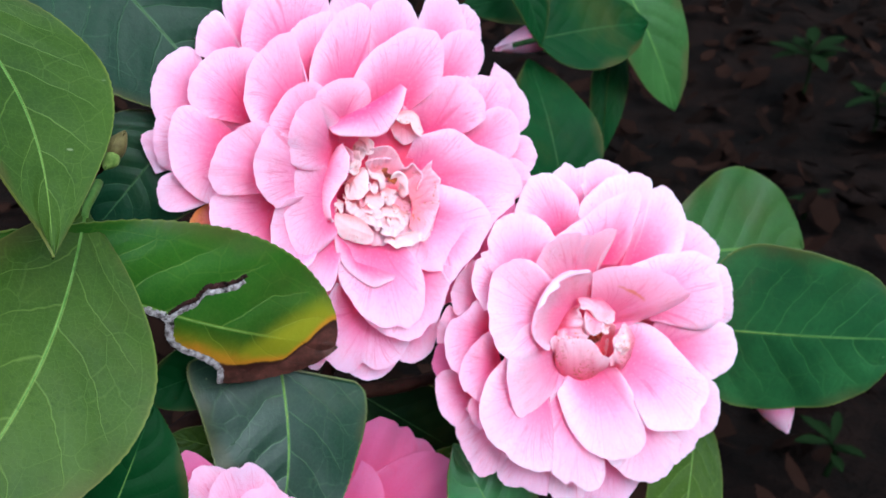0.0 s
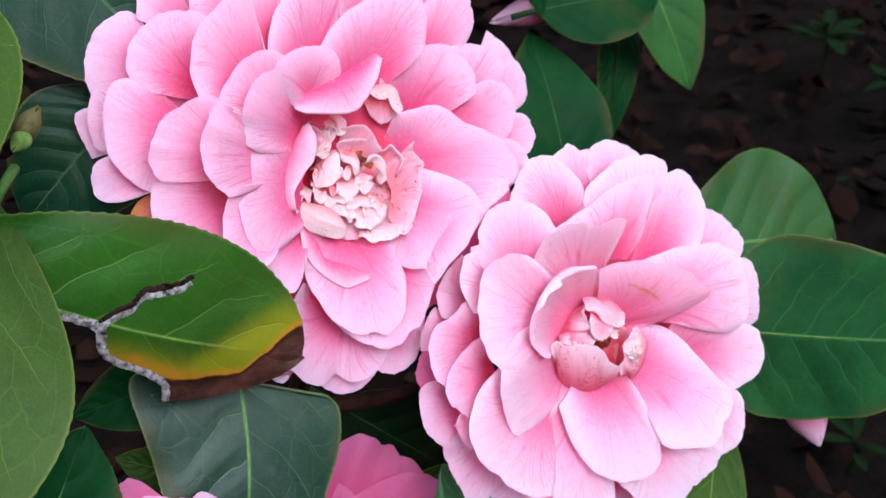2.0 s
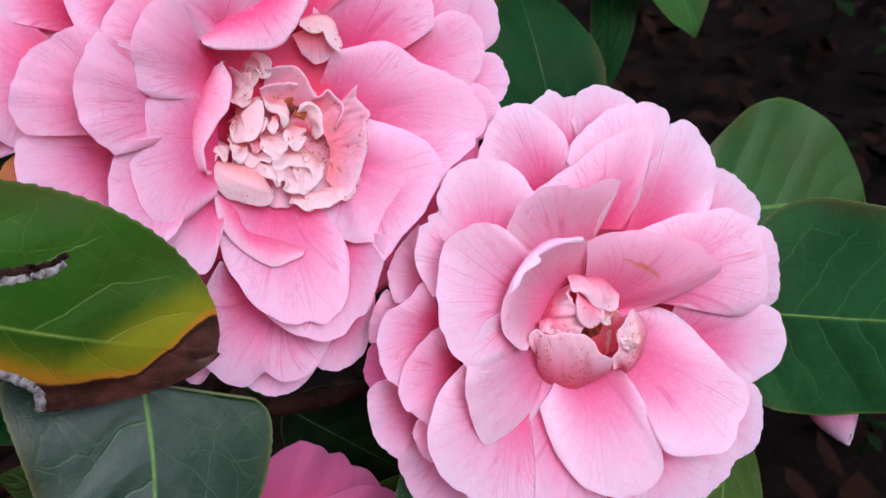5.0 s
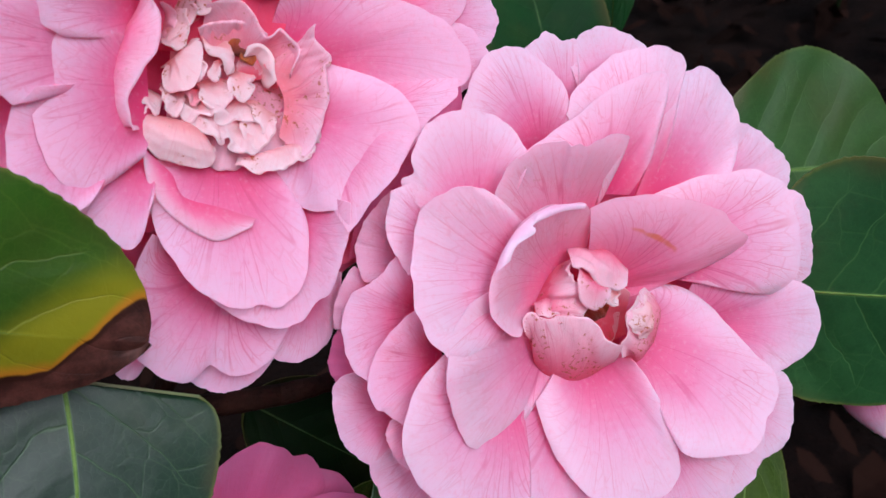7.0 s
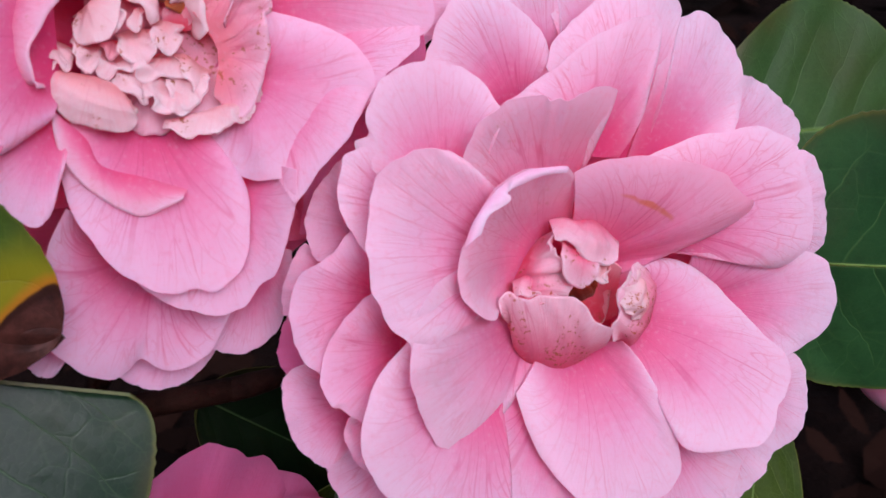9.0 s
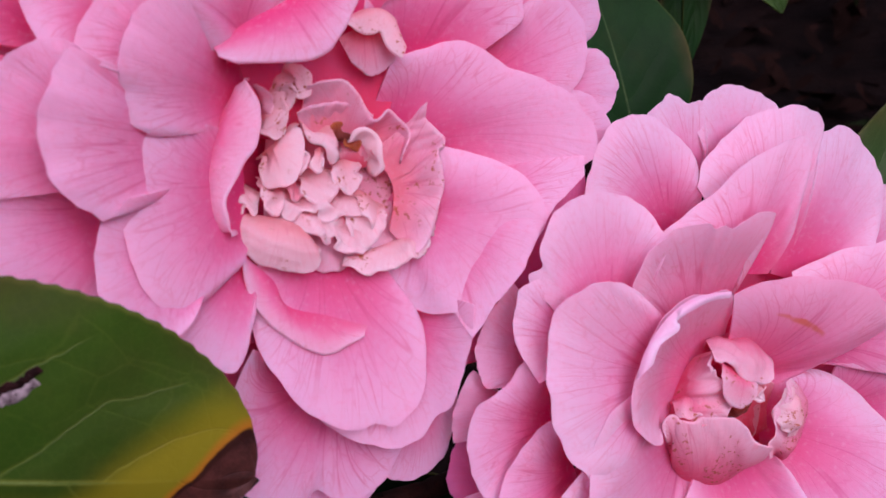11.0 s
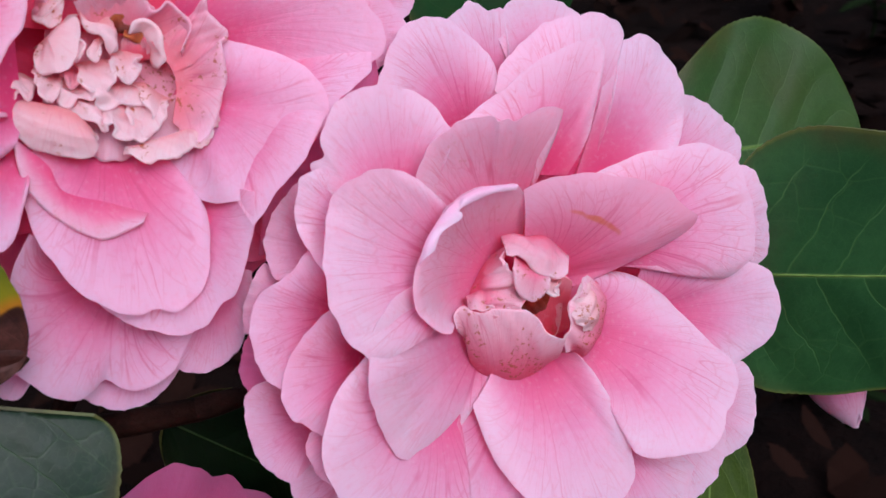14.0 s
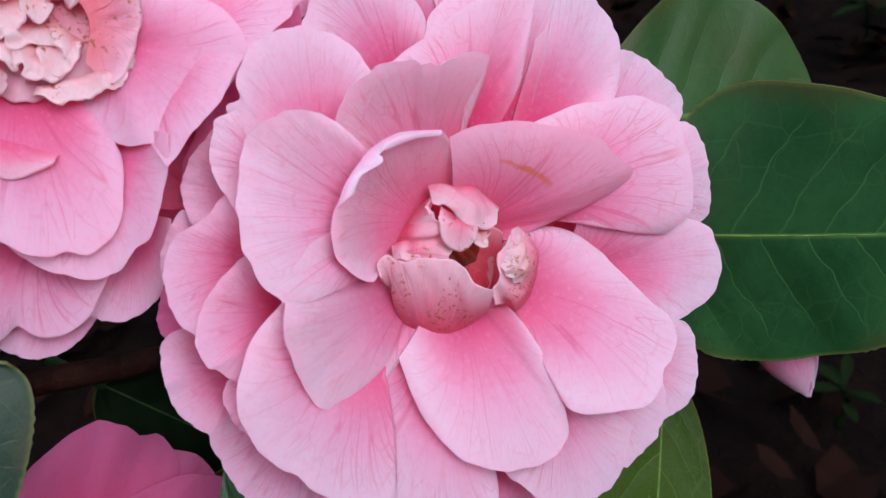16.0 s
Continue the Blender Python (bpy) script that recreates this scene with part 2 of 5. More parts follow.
def litter_material(name, low, high, rough):
    """Loose pieces, each with a tone of its own."""
    k = Nodes(name)
    place, u, v = k.uv()
    isl = k.tree.nodes.new("ShaderNodeNewGeometry").outputs["Random Per Island"]
    n = k.noise(place, 60.0, 4.0, 0.6)
    col = k.mix(isl, low, high)
    col = k.mix(k.math("MULTIPLY", n, 0.5), col, low)
    k.set(base_color=col, roughness=rough)
    k.bsdf.inputs["Specular IOR Level"].default_value = 0.03
    k.bump(n, 0.4, 0.002)
    return k.mat


PETAL = petal_material("petal_pink", (0.90, 0.07, 0.26), (0.93, 0.30, 0.56), (0.96, 0.65, 0.89), 0.66, 0.0, 0.48)
# deep pink darkened further: shade under leaves and blooms is in the colour
PETAL_DEEP_SHADED = petal_material("petal_deep_pink_shaded", (0.68, 0.035, 0.16), (0.65, 0.075, 0.24), (0.70, 0.16, 0.37), 0.4, 0.0)
PETAL_SPENT = petal_material("petal_browned_edge", (0.80, 0.10, 0.25), (0.80, 0.20, 0.30), (0.70, 0.27, 0.06), 0.2, 0.6)
PETAL_PALE = petal_material("petal_pale_pink", (0.90, 0.09, 0.30), (0.94, 0.39, 0.65), (0.97, 0.76, 0.96), 0.62, 0.08, 0.48)
STAINED = petal_material("petal_stained", (0.92, 0.14, 0.34), (0.95, 0.33, 0.58), (0.97, 0.62, 0.84), 0.6, 0.12, 0.48, mark=True)
PETAL_INNER = petal_material("petal_inner", (0.92, 0.12, 0.26), (0.95, 0.40, 0.56), (0.97, 0.74, 0.86), 0.6, 0.9, 0.48, glow=0.4)
PETAL_CORE = petal_material("petal_core", (0.90, 0.09, 0.17), (0.93, 0.32, 0.42), (0.96, 0.60, 0.70), 0.5, 0.7, 0.55)
PETALOID = petal_material("petaloid_blush", (0.95, 0.44, 0.46), (0.98, 0.70, 0.76), (0.98, 0.88, 0.93), 0.25, 0.9, 0.48, glow=0.4)
PETAL_BOWL = petal_material("petal_bowl", (0.93, 0.26, 0.34), (0.95, 0.45, 0.62), (0.97, 0.72, 0.86), 0.45, 0.8, 0.5, glow=0.3)
# deeper pink petal bases, with the red bounce light of recesses painted in
PETAL_RECESS_GLOW = petal_material("petal_recess_glow", (0.92, 0.05, 0.15), (0.92, 0.09, 0.24), (0.93, 0.18, 0.38), 0.4, 0.0, 0.5)
GUARD = petal_material("petal_guard", (0.92, 0.13, 0.34), (0.95, 0.37, 0.61), (0.97, 0.74, 0.93), 0.6, 0.25, 0.5)
RIM_PALE = petal_material("petal_rim_pale", (0.96, 0.60, 0.80), (0.97, 0.74, 0.92), (0.97, 0.82, 0.96), 0.1, 0.4, 0.45, glow=0.1)
# browned petaloids; the same tone stands in for shade in the rolled centre
HEART_BROWN_SHADE = petal_material("heart_brown_shade", (0.10, 0.010, 0.005), (0.22, 0.025, 0.010), (0.40, 0.09, 0.02), 0.0, 0.0, 0.1)
LEAF = leaf_material("leaf_green", (0.012, 0.058, 0.018), (0.034, 0.125, 0.036), (0.10, 0.22, 0.06), gloss=0.5, crisp=1.3)
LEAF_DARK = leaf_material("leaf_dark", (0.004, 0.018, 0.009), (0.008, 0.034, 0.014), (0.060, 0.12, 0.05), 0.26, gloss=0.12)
LEAF_GLOSSY = leaf_material("leaf_glossy", (0.004, 0.017, 0.009), (0.008, 0.031, 0.014), (0.10, 0.18, 0.08), 0.30, gloss=0.34)
# near-black copy of the leaf green: deep shade is put into the colour
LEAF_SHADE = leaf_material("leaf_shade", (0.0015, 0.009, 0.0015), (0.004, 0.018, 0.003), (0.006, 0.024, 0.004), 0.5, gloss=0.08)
LEAF_LIGHT = leaf_material("leaf_light", (0.020, 0.044, 0.004), (0.044, 0.080, 0.008), (0.17, 0.24, 0.05), 0.34, gloss=0.12)
LEAF_BURNT = leaf_material("leaf_burnt", (0.015, 0.056, 0.004), (0.038, 0.110, 0.008), (0.16, 0.22, 0.03), 0.3, True, 0.22)
LEAF_SOFT = leaf_material("leaf_soft_green", (0.022, 0.066, 0.014), (0.046, 0.118, 0.026), (0.12, 0.22, 0.06), 0.38, gloss=0.22, crisp=0.5)
# darkened copy of the leaf green, carrying shade behind and between the blooms
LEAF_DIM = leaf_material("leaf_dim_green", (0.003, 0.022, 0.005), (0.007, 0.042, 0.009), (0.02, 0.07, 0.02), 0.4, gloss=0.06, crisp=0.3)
RIB = plain_material("midrib_green", (0.07, 0.14, 0.025), (0.15, 0.24, 0.06), 300.0, 0.4, 0.2, 0.0004)
RIB_DARK = plain_material("midrib_dark", (0.02, 0.05, 0.015), (0.05, 0.09, 0.03), 300.0, 0.4, 0.2, 0.0004)
ASH = plain_material("dead_rim", (0.05, 0.032, 0.034), (0.46, 0.40, 0.41), 700.0, 0.7, 0.6, 0.0004)
CRACK_DARK = plain_material("scorched", (0.006, 0.003, 0.003), (0.045, 0.017, 0.015), 300.0, 0.6, 0.6, 0.0006)
BARK = plain_material("bark_brown", (0.010, 0.004, 0.003), (0.034, 0.013, 0.009), 130.0, 0.75, 0.8, 0.001)
BUD_GREEN = plain_material("bud_green", (0.10, 0.16, 0.03), (0.26, 0.33, 0.09), 300.0, 0.45, 0.3, 0.0004)
BUD_BROWN = plain_material("bud_brown", (0.07, 0.05, 0.02), (0.16, 0.13, 0.05), 300.0, 0.5, 0.4, 0.0004)
# soil and litter are near black: the bush's shade is put into their colours
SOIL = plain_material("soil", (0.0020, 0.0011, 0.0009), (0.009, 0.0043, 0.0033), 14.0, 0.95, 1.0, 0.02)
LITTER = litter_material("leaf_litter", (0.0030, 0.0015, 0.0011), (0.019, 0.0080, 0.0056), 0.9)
UNSEEN_HEDGE = plain_material("unseen_hedge_green", (0.006, 0.014, 0.006), (0.03, 0.06, 0.02), 6.0, 0.9, 1.0, 0.05)
# green darkened to carry the same shade as the ground
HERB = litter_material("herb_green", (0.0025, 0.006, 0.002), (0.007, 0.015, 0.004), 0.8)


# ---- building blocks ----
def mesh_object(name, verts, faces, material, uvs=None, smooth=True):
    me = bpy.data.meshes.new(name)
    me.from_pydata([tuple(v) for v in verts], [], faces)
    if uvs is not None:
        layer = me.uv_layers.new(name="UVMap")
        index = np.empty(len(me.loops), dtype=np.int32)
        me.loops.foreach_get("vertex_index", index)
        layer.data.foreach_set("uv", np.asarray(uvs, dtype=np.float32)[index].ravel())
    me.polygons.foreach_set("use_smooth", [smooth] * len(me.polygons))
    me.materials.append(material)
    me.update()
    return new(name, me)


def sheet(name, grid, uv, thick, material, keep=None):
    """A closed thin sheet over a grid of points (rows, columns, 3), thick along its normals."""
    n, m = grid.shape[:2]
    du, dv = np.gradient(grid, axis=1), np.gradient(grid, axis=0)
    nrm = np.cross(du, dv)
    nrm /= np.maximum(np.linalg.norm(nrm, axis=2, keepdims=True), 1e-12)
    if not np.isscalar(thick):
        thick = thick[..., None]
    front, back = grid + nrm * thick / 2, grid - nrm * thick / 2
    verts = np.concatenate((front.reshape(-1, 3), back.reshape(-1, 3)))
    uvs = np.concatenate((uv.reshape(-1, 2),) * 2)
    size = n * m
    cells = np.ones((n - 1, m - 1), bool) if keep is None else keep
    faces, extra, extra_uv = [], [], []
    for i in range(n - 1):
        for j in range(m - 1):
            if not cells[i, j]:
                continue
            a, b, c, d = i * m + j, i * m + j + 1, (i + 1) * m + j + 1, (i + 1) * m + j
            faces.append((a, b, c, d))
            faces.append((size + d, size + c, size + b, size + a))
            for di, dj, p, q in ((-1, 0, a, b), (0, 1, b, c), (1, 0, c, d), (0, -1, d, a)):
                y, x = i + di, j + dj
                if not (0 <= y < n - 1 and 0 <= x < m - 1 and cells[y, x]):
                    first = 2 * size + len(extra)
                    extra += [verts[q], verts[p], verts[size + p], verts[size + q]]
                    extra_uv += [uvs[q], uvs[p], uvs[p], uvs[q]]
                    faces.append((first, first + 1, first + 2, first + 3))
    return mesh_object(name, np.concatenate((verts, extra)), faces, material, np.concatenate((uvs, extra_uv)))


def frame_of(root, tip, roll):
    """Axis, side and up of a blade that runs from root to tip and faces z, turned about its length by roll degrees."""
    a = np.subtract(tip, root)
    length = np.linalg.norm(a)
    a = a / length
    up = np.array((0.0, 0.0, 1.0)) if abs(a[2]) < 0.9 else np.array((0.0, 1.0, 0.0))
    up = up - a * (up @ a)
    up /= np.linalg.norm(up)
    side = np.cross(up, a)
    r = radians(roll)
    return a, side * math.cos(r) + up * math.sin(r), up * math.cos(r) - side * math.sin(r), length


petal_count = 0


def petal(parent, root, tip, width, arch=0.1, cup=0.1, roll=0.0, wave=0.05, curl=0.0, notch=0.03, material=None, rows=16, cols=33):
    """One petal, in centimetres about its flower: foot and rim, width, arch along its length, cup across it, wavy and curled rim."""
    global petal_count
    petal_count += 1
    rng = random.Random(petal_count * 7 + 3)
    a, side, up, length = frame_of(root, tip, roll)
    p1, p2, p3, off = rng.uniform(0, 6.3), rng.uniform(0, 6.3), rng.uniform(0, 6.3), rng.uniform(-0.25, 0.25)
    th = np.linspace(-math.pi / 2, math.pi / 2, cols)
    t = np.sin(th)[None, :]
    s = np.linspace(0, 1, rows)[:, None] ** 0.8
    reach = 0.48 + 0.52 * np.sqrt(np.maximum(0, 1 - t ** 2))
    reach = reach - notch * np.exp(-((t - off) / 0.16) ** 2) + 0.010 * np.sin(7 * t + p1) + 0.004 * np.sin(19 * t + p2)
    y = s * reach
    g = 0.5 + 0.5 * np.sin(np.pi / 2 * np.clip(y / 0.52, 0, 1))
    x = t * g * width / 2
    z = arch * length * np.sin(np.pi * np.clip(y, 0, 1) ** 0.85) + cup * width * (t ** 2) * (0.35 + 0.65 * y)
    rim = np.maximum(s ** 5, 0.6 * np.abs(t) ** 6 * s)
    z = z + curl * length * np.clip((y - 0.45) / 0.55, 0, 1) ** 2
    z = z + wave * width * rim * (np.sin(4 * t + p1 + 2 * s) + 0.45 * np.sin(9 * t + p2) + 0.2 * np.sin(19 * t + p3))
    z = z + 0.020 * width * np.sin(5 * y + p2 + 2 * t) + 0.011 * width * np.sin(11 * t + p3) * y + 0.004 * width * np.sin(23 * t + p1) * y
    grid = (np.asarray(root)[None, None, :] + y[..., None] * length * a + x[..., None] * side + z[..., None] * up) * CM
    uv = np.stack((np.broadcast_to(t, y.shape), np.broadcast_to(s, y.shape)), axis=2)
    ob = sheet("petal", grid, uv, 0.0004 * (1 - 0.8 * np.maximum(s ** 8, np.abs(t) ** 10 * np.ones_like(s))), material or PETAL)
    ob.parent = parent
    return ob


def tube(name, points, radii, material, sides=8):
    """A closed tapering rod through points, in metres."""
    p = np.asarray(points, float)
    verts, faces = [], []
    n = len(p)
    for i in range(n):
        d = p[min(i + 1, n - 1)] - p[max(i - 1, 0)]
        d /= np.linalg.norm(d)
        ref = np.array((0, 0, 1.0)) if abs(d[2]) < 0.9 else np.array((1.0, 0, 0))
        u = np.cross(d, ref)
        u /= np.linalg.norm(u)
        v = np.cross(d, u)
        for k in range(sides):
            w = 2 * math.pi * k / sides
            verts.append(p[i] + radii[i] * (u * math.cos(w) + v * math.sin(w)))
    for i in range(n - 1):
        for k in range(sides):
            a, b = i * sides + k, i * sides + (k + 1) % sides
            faces.append((a, b, b + sides, a + sides))
    faces.append(tuple(reversed(range(sides))))
    faces.append(tuple(range((n - 1) * sides, n * sides)))
    return mesh_object(name, verts, faces, material)


def smooth_line(points, count):
    """Points evenly spaced on a Catmull-Rom line."""
    p = [np.asarray(q, float) for q in points]
    p = [2 * p[0] - p[1]] + p + [2 * p[-1] - p[-2]]
    out = []
    for i in range(count):
        f = i / (count - 1) * (len(p) - 3)
        k = min(int(f), len(p) - 4)
        t = f - k
        a, b, c, d = p[k:k + 4]
        out.append(0.5 * (2 * b + (c - a) * t + (2 * a - 5 * b + 4 * c - d) * t * t + (3 * b - a - 3 * c + d) * t ** 3))
    return out


def strip(name, line, up, width, material, rng):
    """A ragged, slightly rolled strip along a line, in metres: dead tissue or a crack's darkness."""
    n = len(line)
    d = np.gradient(line, axis=0)
    out = np.cross(d, up)
    out /= np.maximum(np.linalg.norm(out, axis=1, keepdims=True), 1e-9)
    w = np.array([width * (0.55 + 0.75 * rng.random()) for _ in range(n)])
    w = np.convolve(np.pad(w, 3, "edge"), np.ones(7) / 7, "valid")
    w[0] = w[-1] = width * 0.15
    t = np.linspace(-1, 1, 7)
    grid = line[:, None, :] + (w[:, None] * t[None, :] / 2)[..., None] * out[:, None, :] + (0.14 * w[:, None] * (1 - t[None, :] ** 2))[..., None] * up
    uv = np.stack((np.broadcast_to(t, (n, 7)), np.broadcast_to(np.linspace(0, 1, n)[:, None], (n, 7))), axis=2)
    return sheet(name, grid, uv, 0.0003, material)


leaf_count = 0


def leaf(root, tip, width, label, bend=0.06, fold=0.12, roll=0.0, curl=0.0, sway=0.0, blunt=0.75, full=0.72, material=None, rib=None, wave=0.02, lower=1.0, pinch=0.25, burnt=False, rows=73, cols=25):
    """A camellia leaf, in centimetres in the plane of the blooms: stalk, toothed blade and midrib."""
    global leaf_count
    leaf_count += 1
    rng = random.Random(leaf_count * 13 + 1)
    thing = new("camellia_leaf")
    thing.matrix_world = PLANT @ Matrix.Translation(Vector(root) * CM)
    tagged(thing, label, "leaf", "leaves of the camellia bush")
    a, side, up, length = frame_of((0, 0, 0), np.subtract(tip, root), roll)
    p1, p2 = rng.uniform(0, 6.3), rng.uniform(0, 6.3)

    def surface(s, t):
        """Points of the blade at s along and t across."""
        hw = width / 2 * np.sin(np.pi * np.clip(s, 0, 1) ** blunt) ** full
        hw = hw * (1 - pinch * np.clip((s - 0.86) / 0.14, 0, 1))
        teeth = 0.011 * width * np.abs(t) ** 10 * np.abs(((s * 34 + 0.25 * np.sin(9 * s + p1)) % 1) - 0.35)
        x = t * hw * np.where(t < 0, lower, 1.0) + np.sign(t) * teeth * (hw > 0.03 * width)
        z = bend * length * np.sin(np.pi * s) + fold * np.abs(t) ** 1.25 * hw + curl * length * s ** 2.2
        z = z + wave * width * np.abs(t) ** 2 * np.sin(9 * s + p1 + np.sign(t)) + 0.006 * width * np.sin(23 * (s - 0.25 * np.abs(t)) + p2) * np.abs(t)
        sx = x + sway * length * np.sin(np.pi * s)
        return s[..., None] * length * a + sx[..., None] * side + z[..., None] * up

    s = np.linspace(0, 1, rows)[:, None] * np.ones((1, cols))
    t = np.sin(np.linspace(-math.pi / 2, math.pi / 2, cols))[None, :] * np.ones((rows, 1))
    keep = None
    if burnt:
        sc, tc = (s[:-1, :-1] + s[1:, 1:]) / 2, (t[:-1, :-1] + t[1:, 1:]) / 2
        rim = np.interp(-tc, (0.04, 0.08, 0.30, 0.46, 0.51, 0.60, 0.75, 1.0), (0.47, 0.497, 0.515, 0.557, 0.613, 0.67, 0.705, 0.73))
        keep = ~((tc < -0.05) & (sc < rim))
    blade = sheet("blade", surface(s, t) * CM, np.stack((t, s), axis=2), 0.0005, material or LEAF, keep)
    blade.parent = thing
    # midrib, slightly proud of the blade, running out into the stalk
    ss = np.linspace(0.0, 0.97, 26)
    line = surface(ss, np.zeros_like(ss)) * CM + up * 0.00012
    ribbing = tube("midrib", line, np.linspace(0.00042, 0.00008, 26) * min(1.0, width / 3.5), rib or RIB, 6)
    ribbing.parent = thing
    stalk = [(-a * 0.9 + up * -0.35) * CM, (-a * 0.45 + up * -0.12) * CM, np.zeros(3), surface(np.array([0.03]), np.array([0.0]))[0] * CM]
    foot = tube("stalk", smooth_line(stalk, 8), np.linspace(0.0011, 0.0009, 8), rib or RIB, 8)
    foot.parent = thing
    if burnt:
        def along(pairs, count):
            q = np.array(smooth_line([(x, y, 0) for x, y in pairs], count))
            jit = np.array([[rng.uniform(-0.004, 0.004), rng.uniform(-0.012, 0.012)] for _ in range(count)])
            return surface(q[:, 0] + jit[:, 0], q[:, 1] + jit[:, 1]) * CM + up * 0.0002
        edge = along([(0.33, -0.06), (0.398, -0.06), (0.44, -0.05), (0.47, -0.05), (0.497, -0.09), (0.515, -0.30), (0.557, -0.46), (0.613, -0.51), (0.67, -0.60), (0.705, -0.75), (0.725, -0.99)], 90)
        strip("dead_rim", edge, up, 0.0018, ASH, rng).parent = thing
        crack = along([(0.485, -0.08), (0.512, 0.10), (0.542, 0.19), (0.555, 0.32), (0.59, 0.39), (0.625, 0.45), (0.652, 0.56)], 70)
        # near-black strip stands in for the dark opening of the crack
        strip("crack_strip", crack + side * 0.0009, up, 0.0012, CRACK_DARK, rng).parent = thing
        strip("crack_strip", crack - side * 0.0005, up, 0.0015, ASH, rng).parent = thing
    return thing


def flower(x, y, z, label):
    thing = new("camellia_flower")
    thing.matrix_world = PLANT @ pose(x * CM, y * CM, z * CM)
    return tagged(thing, label, "flower", "camellia blooms")


def loft(parent, foot, rim, bulge=0.1, lip=0.06, frill=0.0, rounded=0.0, crumple=0.0, material=None, rows=20, cols=41):
    """A petal or petaloid stretched from a foot line to a rim line, in centimetres, with its rim rolled back by the lip's radius."""
    global petal_count
    petal_count += 1
    rng = random.Random(petal_count * 7 + 3)
    p1, p2 = rng.uniform(0, 6.3), rng.uniform(0, 6.3)
    a, b = np.array(smooth_line(foot, cols)), np.array(smooth_line(rim, cols))
    span = np.linalg.norm(np.diff(b, axis=0), axis=1).sum()
    frill = frill * min(1.0, span / 1.6)
    f1, f2 = (6.0, 13.0) if span > 1.3 else (3.5, 7.5)
    t = np.linspace(-1, 1, cols)
    b = b + (b - a) * (0.012 * np.sin(9 * t + p2) + 0.008 * np.sin(21 * t + p1))[:, None]
    b = a + (b - a) * (1 - rounded + rounded * np.sqrt(np.maximum(0, 1 - t ** 2)))[:, None]
    out = b - a
    reach = np.linalg.norm(out, axis=1, keepdims=True)
    out = out / np.maximum(reach, 1e-6)
    nrm = np.cross(np.gradient(b, axis=0), out)
    nrm = nrm / np.maximum(np.linalg.norm(nrm, axis=1, keepdims=True), 1e-9)
    nrm = nrm * np.where(nrm[:, 2:3] < 0, -1, 1)
    q = np.linspace(0, 1, rows)
    ends = np.clip((1 - np.abs(t)) / 0.25, 0.15, 1)[:, None]
    grid = np.empty((rows, cols, 3))
    for i, k in enumerate(q):
        w = min(k / 0.85, 1.0)
        turn = max(0.0, (k - 0.85) / 0.15) * 2.4
        wavy = frill * w ** 2 * (np.sin(f1 * t + p1) + 0.6 * np.sin(f2 * t + p2))[:, None]
        grid[i] = a + out * reach * w + nrm * (bulge * reach * math.sin(math.pi * w) + wavy)
        grid[i] += ends * lip * (out * math.sin(turn) - nrm * (1 - math.cos(turn)))
    if crumple:
        bend = sum(np.sin(grid @ np.array([rng.gauss(0, 1) for _ in range(3)]) * f + rng.uniform(0, 6.3)) for f in (5.0, 8.0, 13.0, 19.0))
        grid += nrm[None] * (crumple * bend * np.clip(q * 1.6, 0.2, 1)[:, None])[..., None]
    uv = np.stack(np.meshgrid(t, q), axis=2)
    ob = sheet("petal", grid * CM, uv, 0.00022, material or PETAL)
    ob.parent = parent
    return ob


def even_line(points, count):
    """Points evenly spaced by length on a smooth line."""
    p = np.array(smooth_line(points, 12 * len(points)))
    d = np.concatenate(([0], np.cumsum(np.linalg.norm(np.diff(p, axis=0), axis=1))))
    return np.stack([np.interp(np.linspace(0, d[-1], count), d, p[:, k]) for k in range(3)], axis=1)


def fan(parent, foot, rim, bulge=0.07, lip=0.008, fold=0.010, material=None, rows=19, cols=61):
    """A broad petal spread from a short foot to its whole rim, in centimetres: gently arched, softly pleated, its rim turned back a little."""
    global petal_count
    petal_count += 1
    rng = random.Random(petal_count * 7 + 3)
    p1, p2, p3 = (rng.uniform(0, 6.3) for _ in range(3))
    a, b = even_line(foot, cols), even_line(rim, cols)
    t, q = np.linspace(-1, 1, cols)[None, :], np.linspace(0, 1, rows)[:, None] ** 0.85
    b = b + (b - a) * (0.006 * np.sin(11 * t + p2) + 0.005 * np.sin(23 * t + p1) + 0.003 * np.sin(41 * t + p3)).T
    up = np.cross(np.gradient(b, axis=0), b - a).mean(axis=0)
    up = up / np.linalg.norm(up)
    up = up if up[2] > 0 else -up
    size = np.linalg.norm(b - a, axis=1).mean()
    lift = bulge * size * np.sin(np.pi * q ** 1.2)
    pleats = np.sin(5 * t + p1 + q) + 0.6 * np.sin(11 * t + p2) + 0.35 * np.sin(23 * t + p3)
    lift = lift + fold * size * pleats * q ** 1.5 * (1.15 - q) + 0.012 * size * np.sin(7 * q + p3 + 2 * t) * q
    lift = lift + 0.010 * size * (np.sin(8 * t + p3) + 0.5 * np.sin(19 * t + p1)) * q ** 7
    lift = lift - lip * np.clip((q - 0.93) / 0.07, 0, 1) ** 2
    grid = a[None] * (1 - q[..., None]) + b[None] * q[..., None] + lift[..., None] * up
    uv = np.stack((np.broadcast_to(t, lift.shape), np.broadcast_to(q, lift.shape)), axis=2)
    ob = sheet("petal", grid * CM, uv, 0.0004 * (1 - 0.75 * np.broadcast_to(q ** 8, lift.shape)), material or PETAL)
    ob.parent = parent
    return ob


def throat(parent, count, reach, width, depth, seed, material=None):
    """Short broad petals that close the bottom of a bloom."""
    rng = random.Random(seed)
    for k in range(count):
        w = k * 2.4 + rng.uniform(-0.3, 0.3)
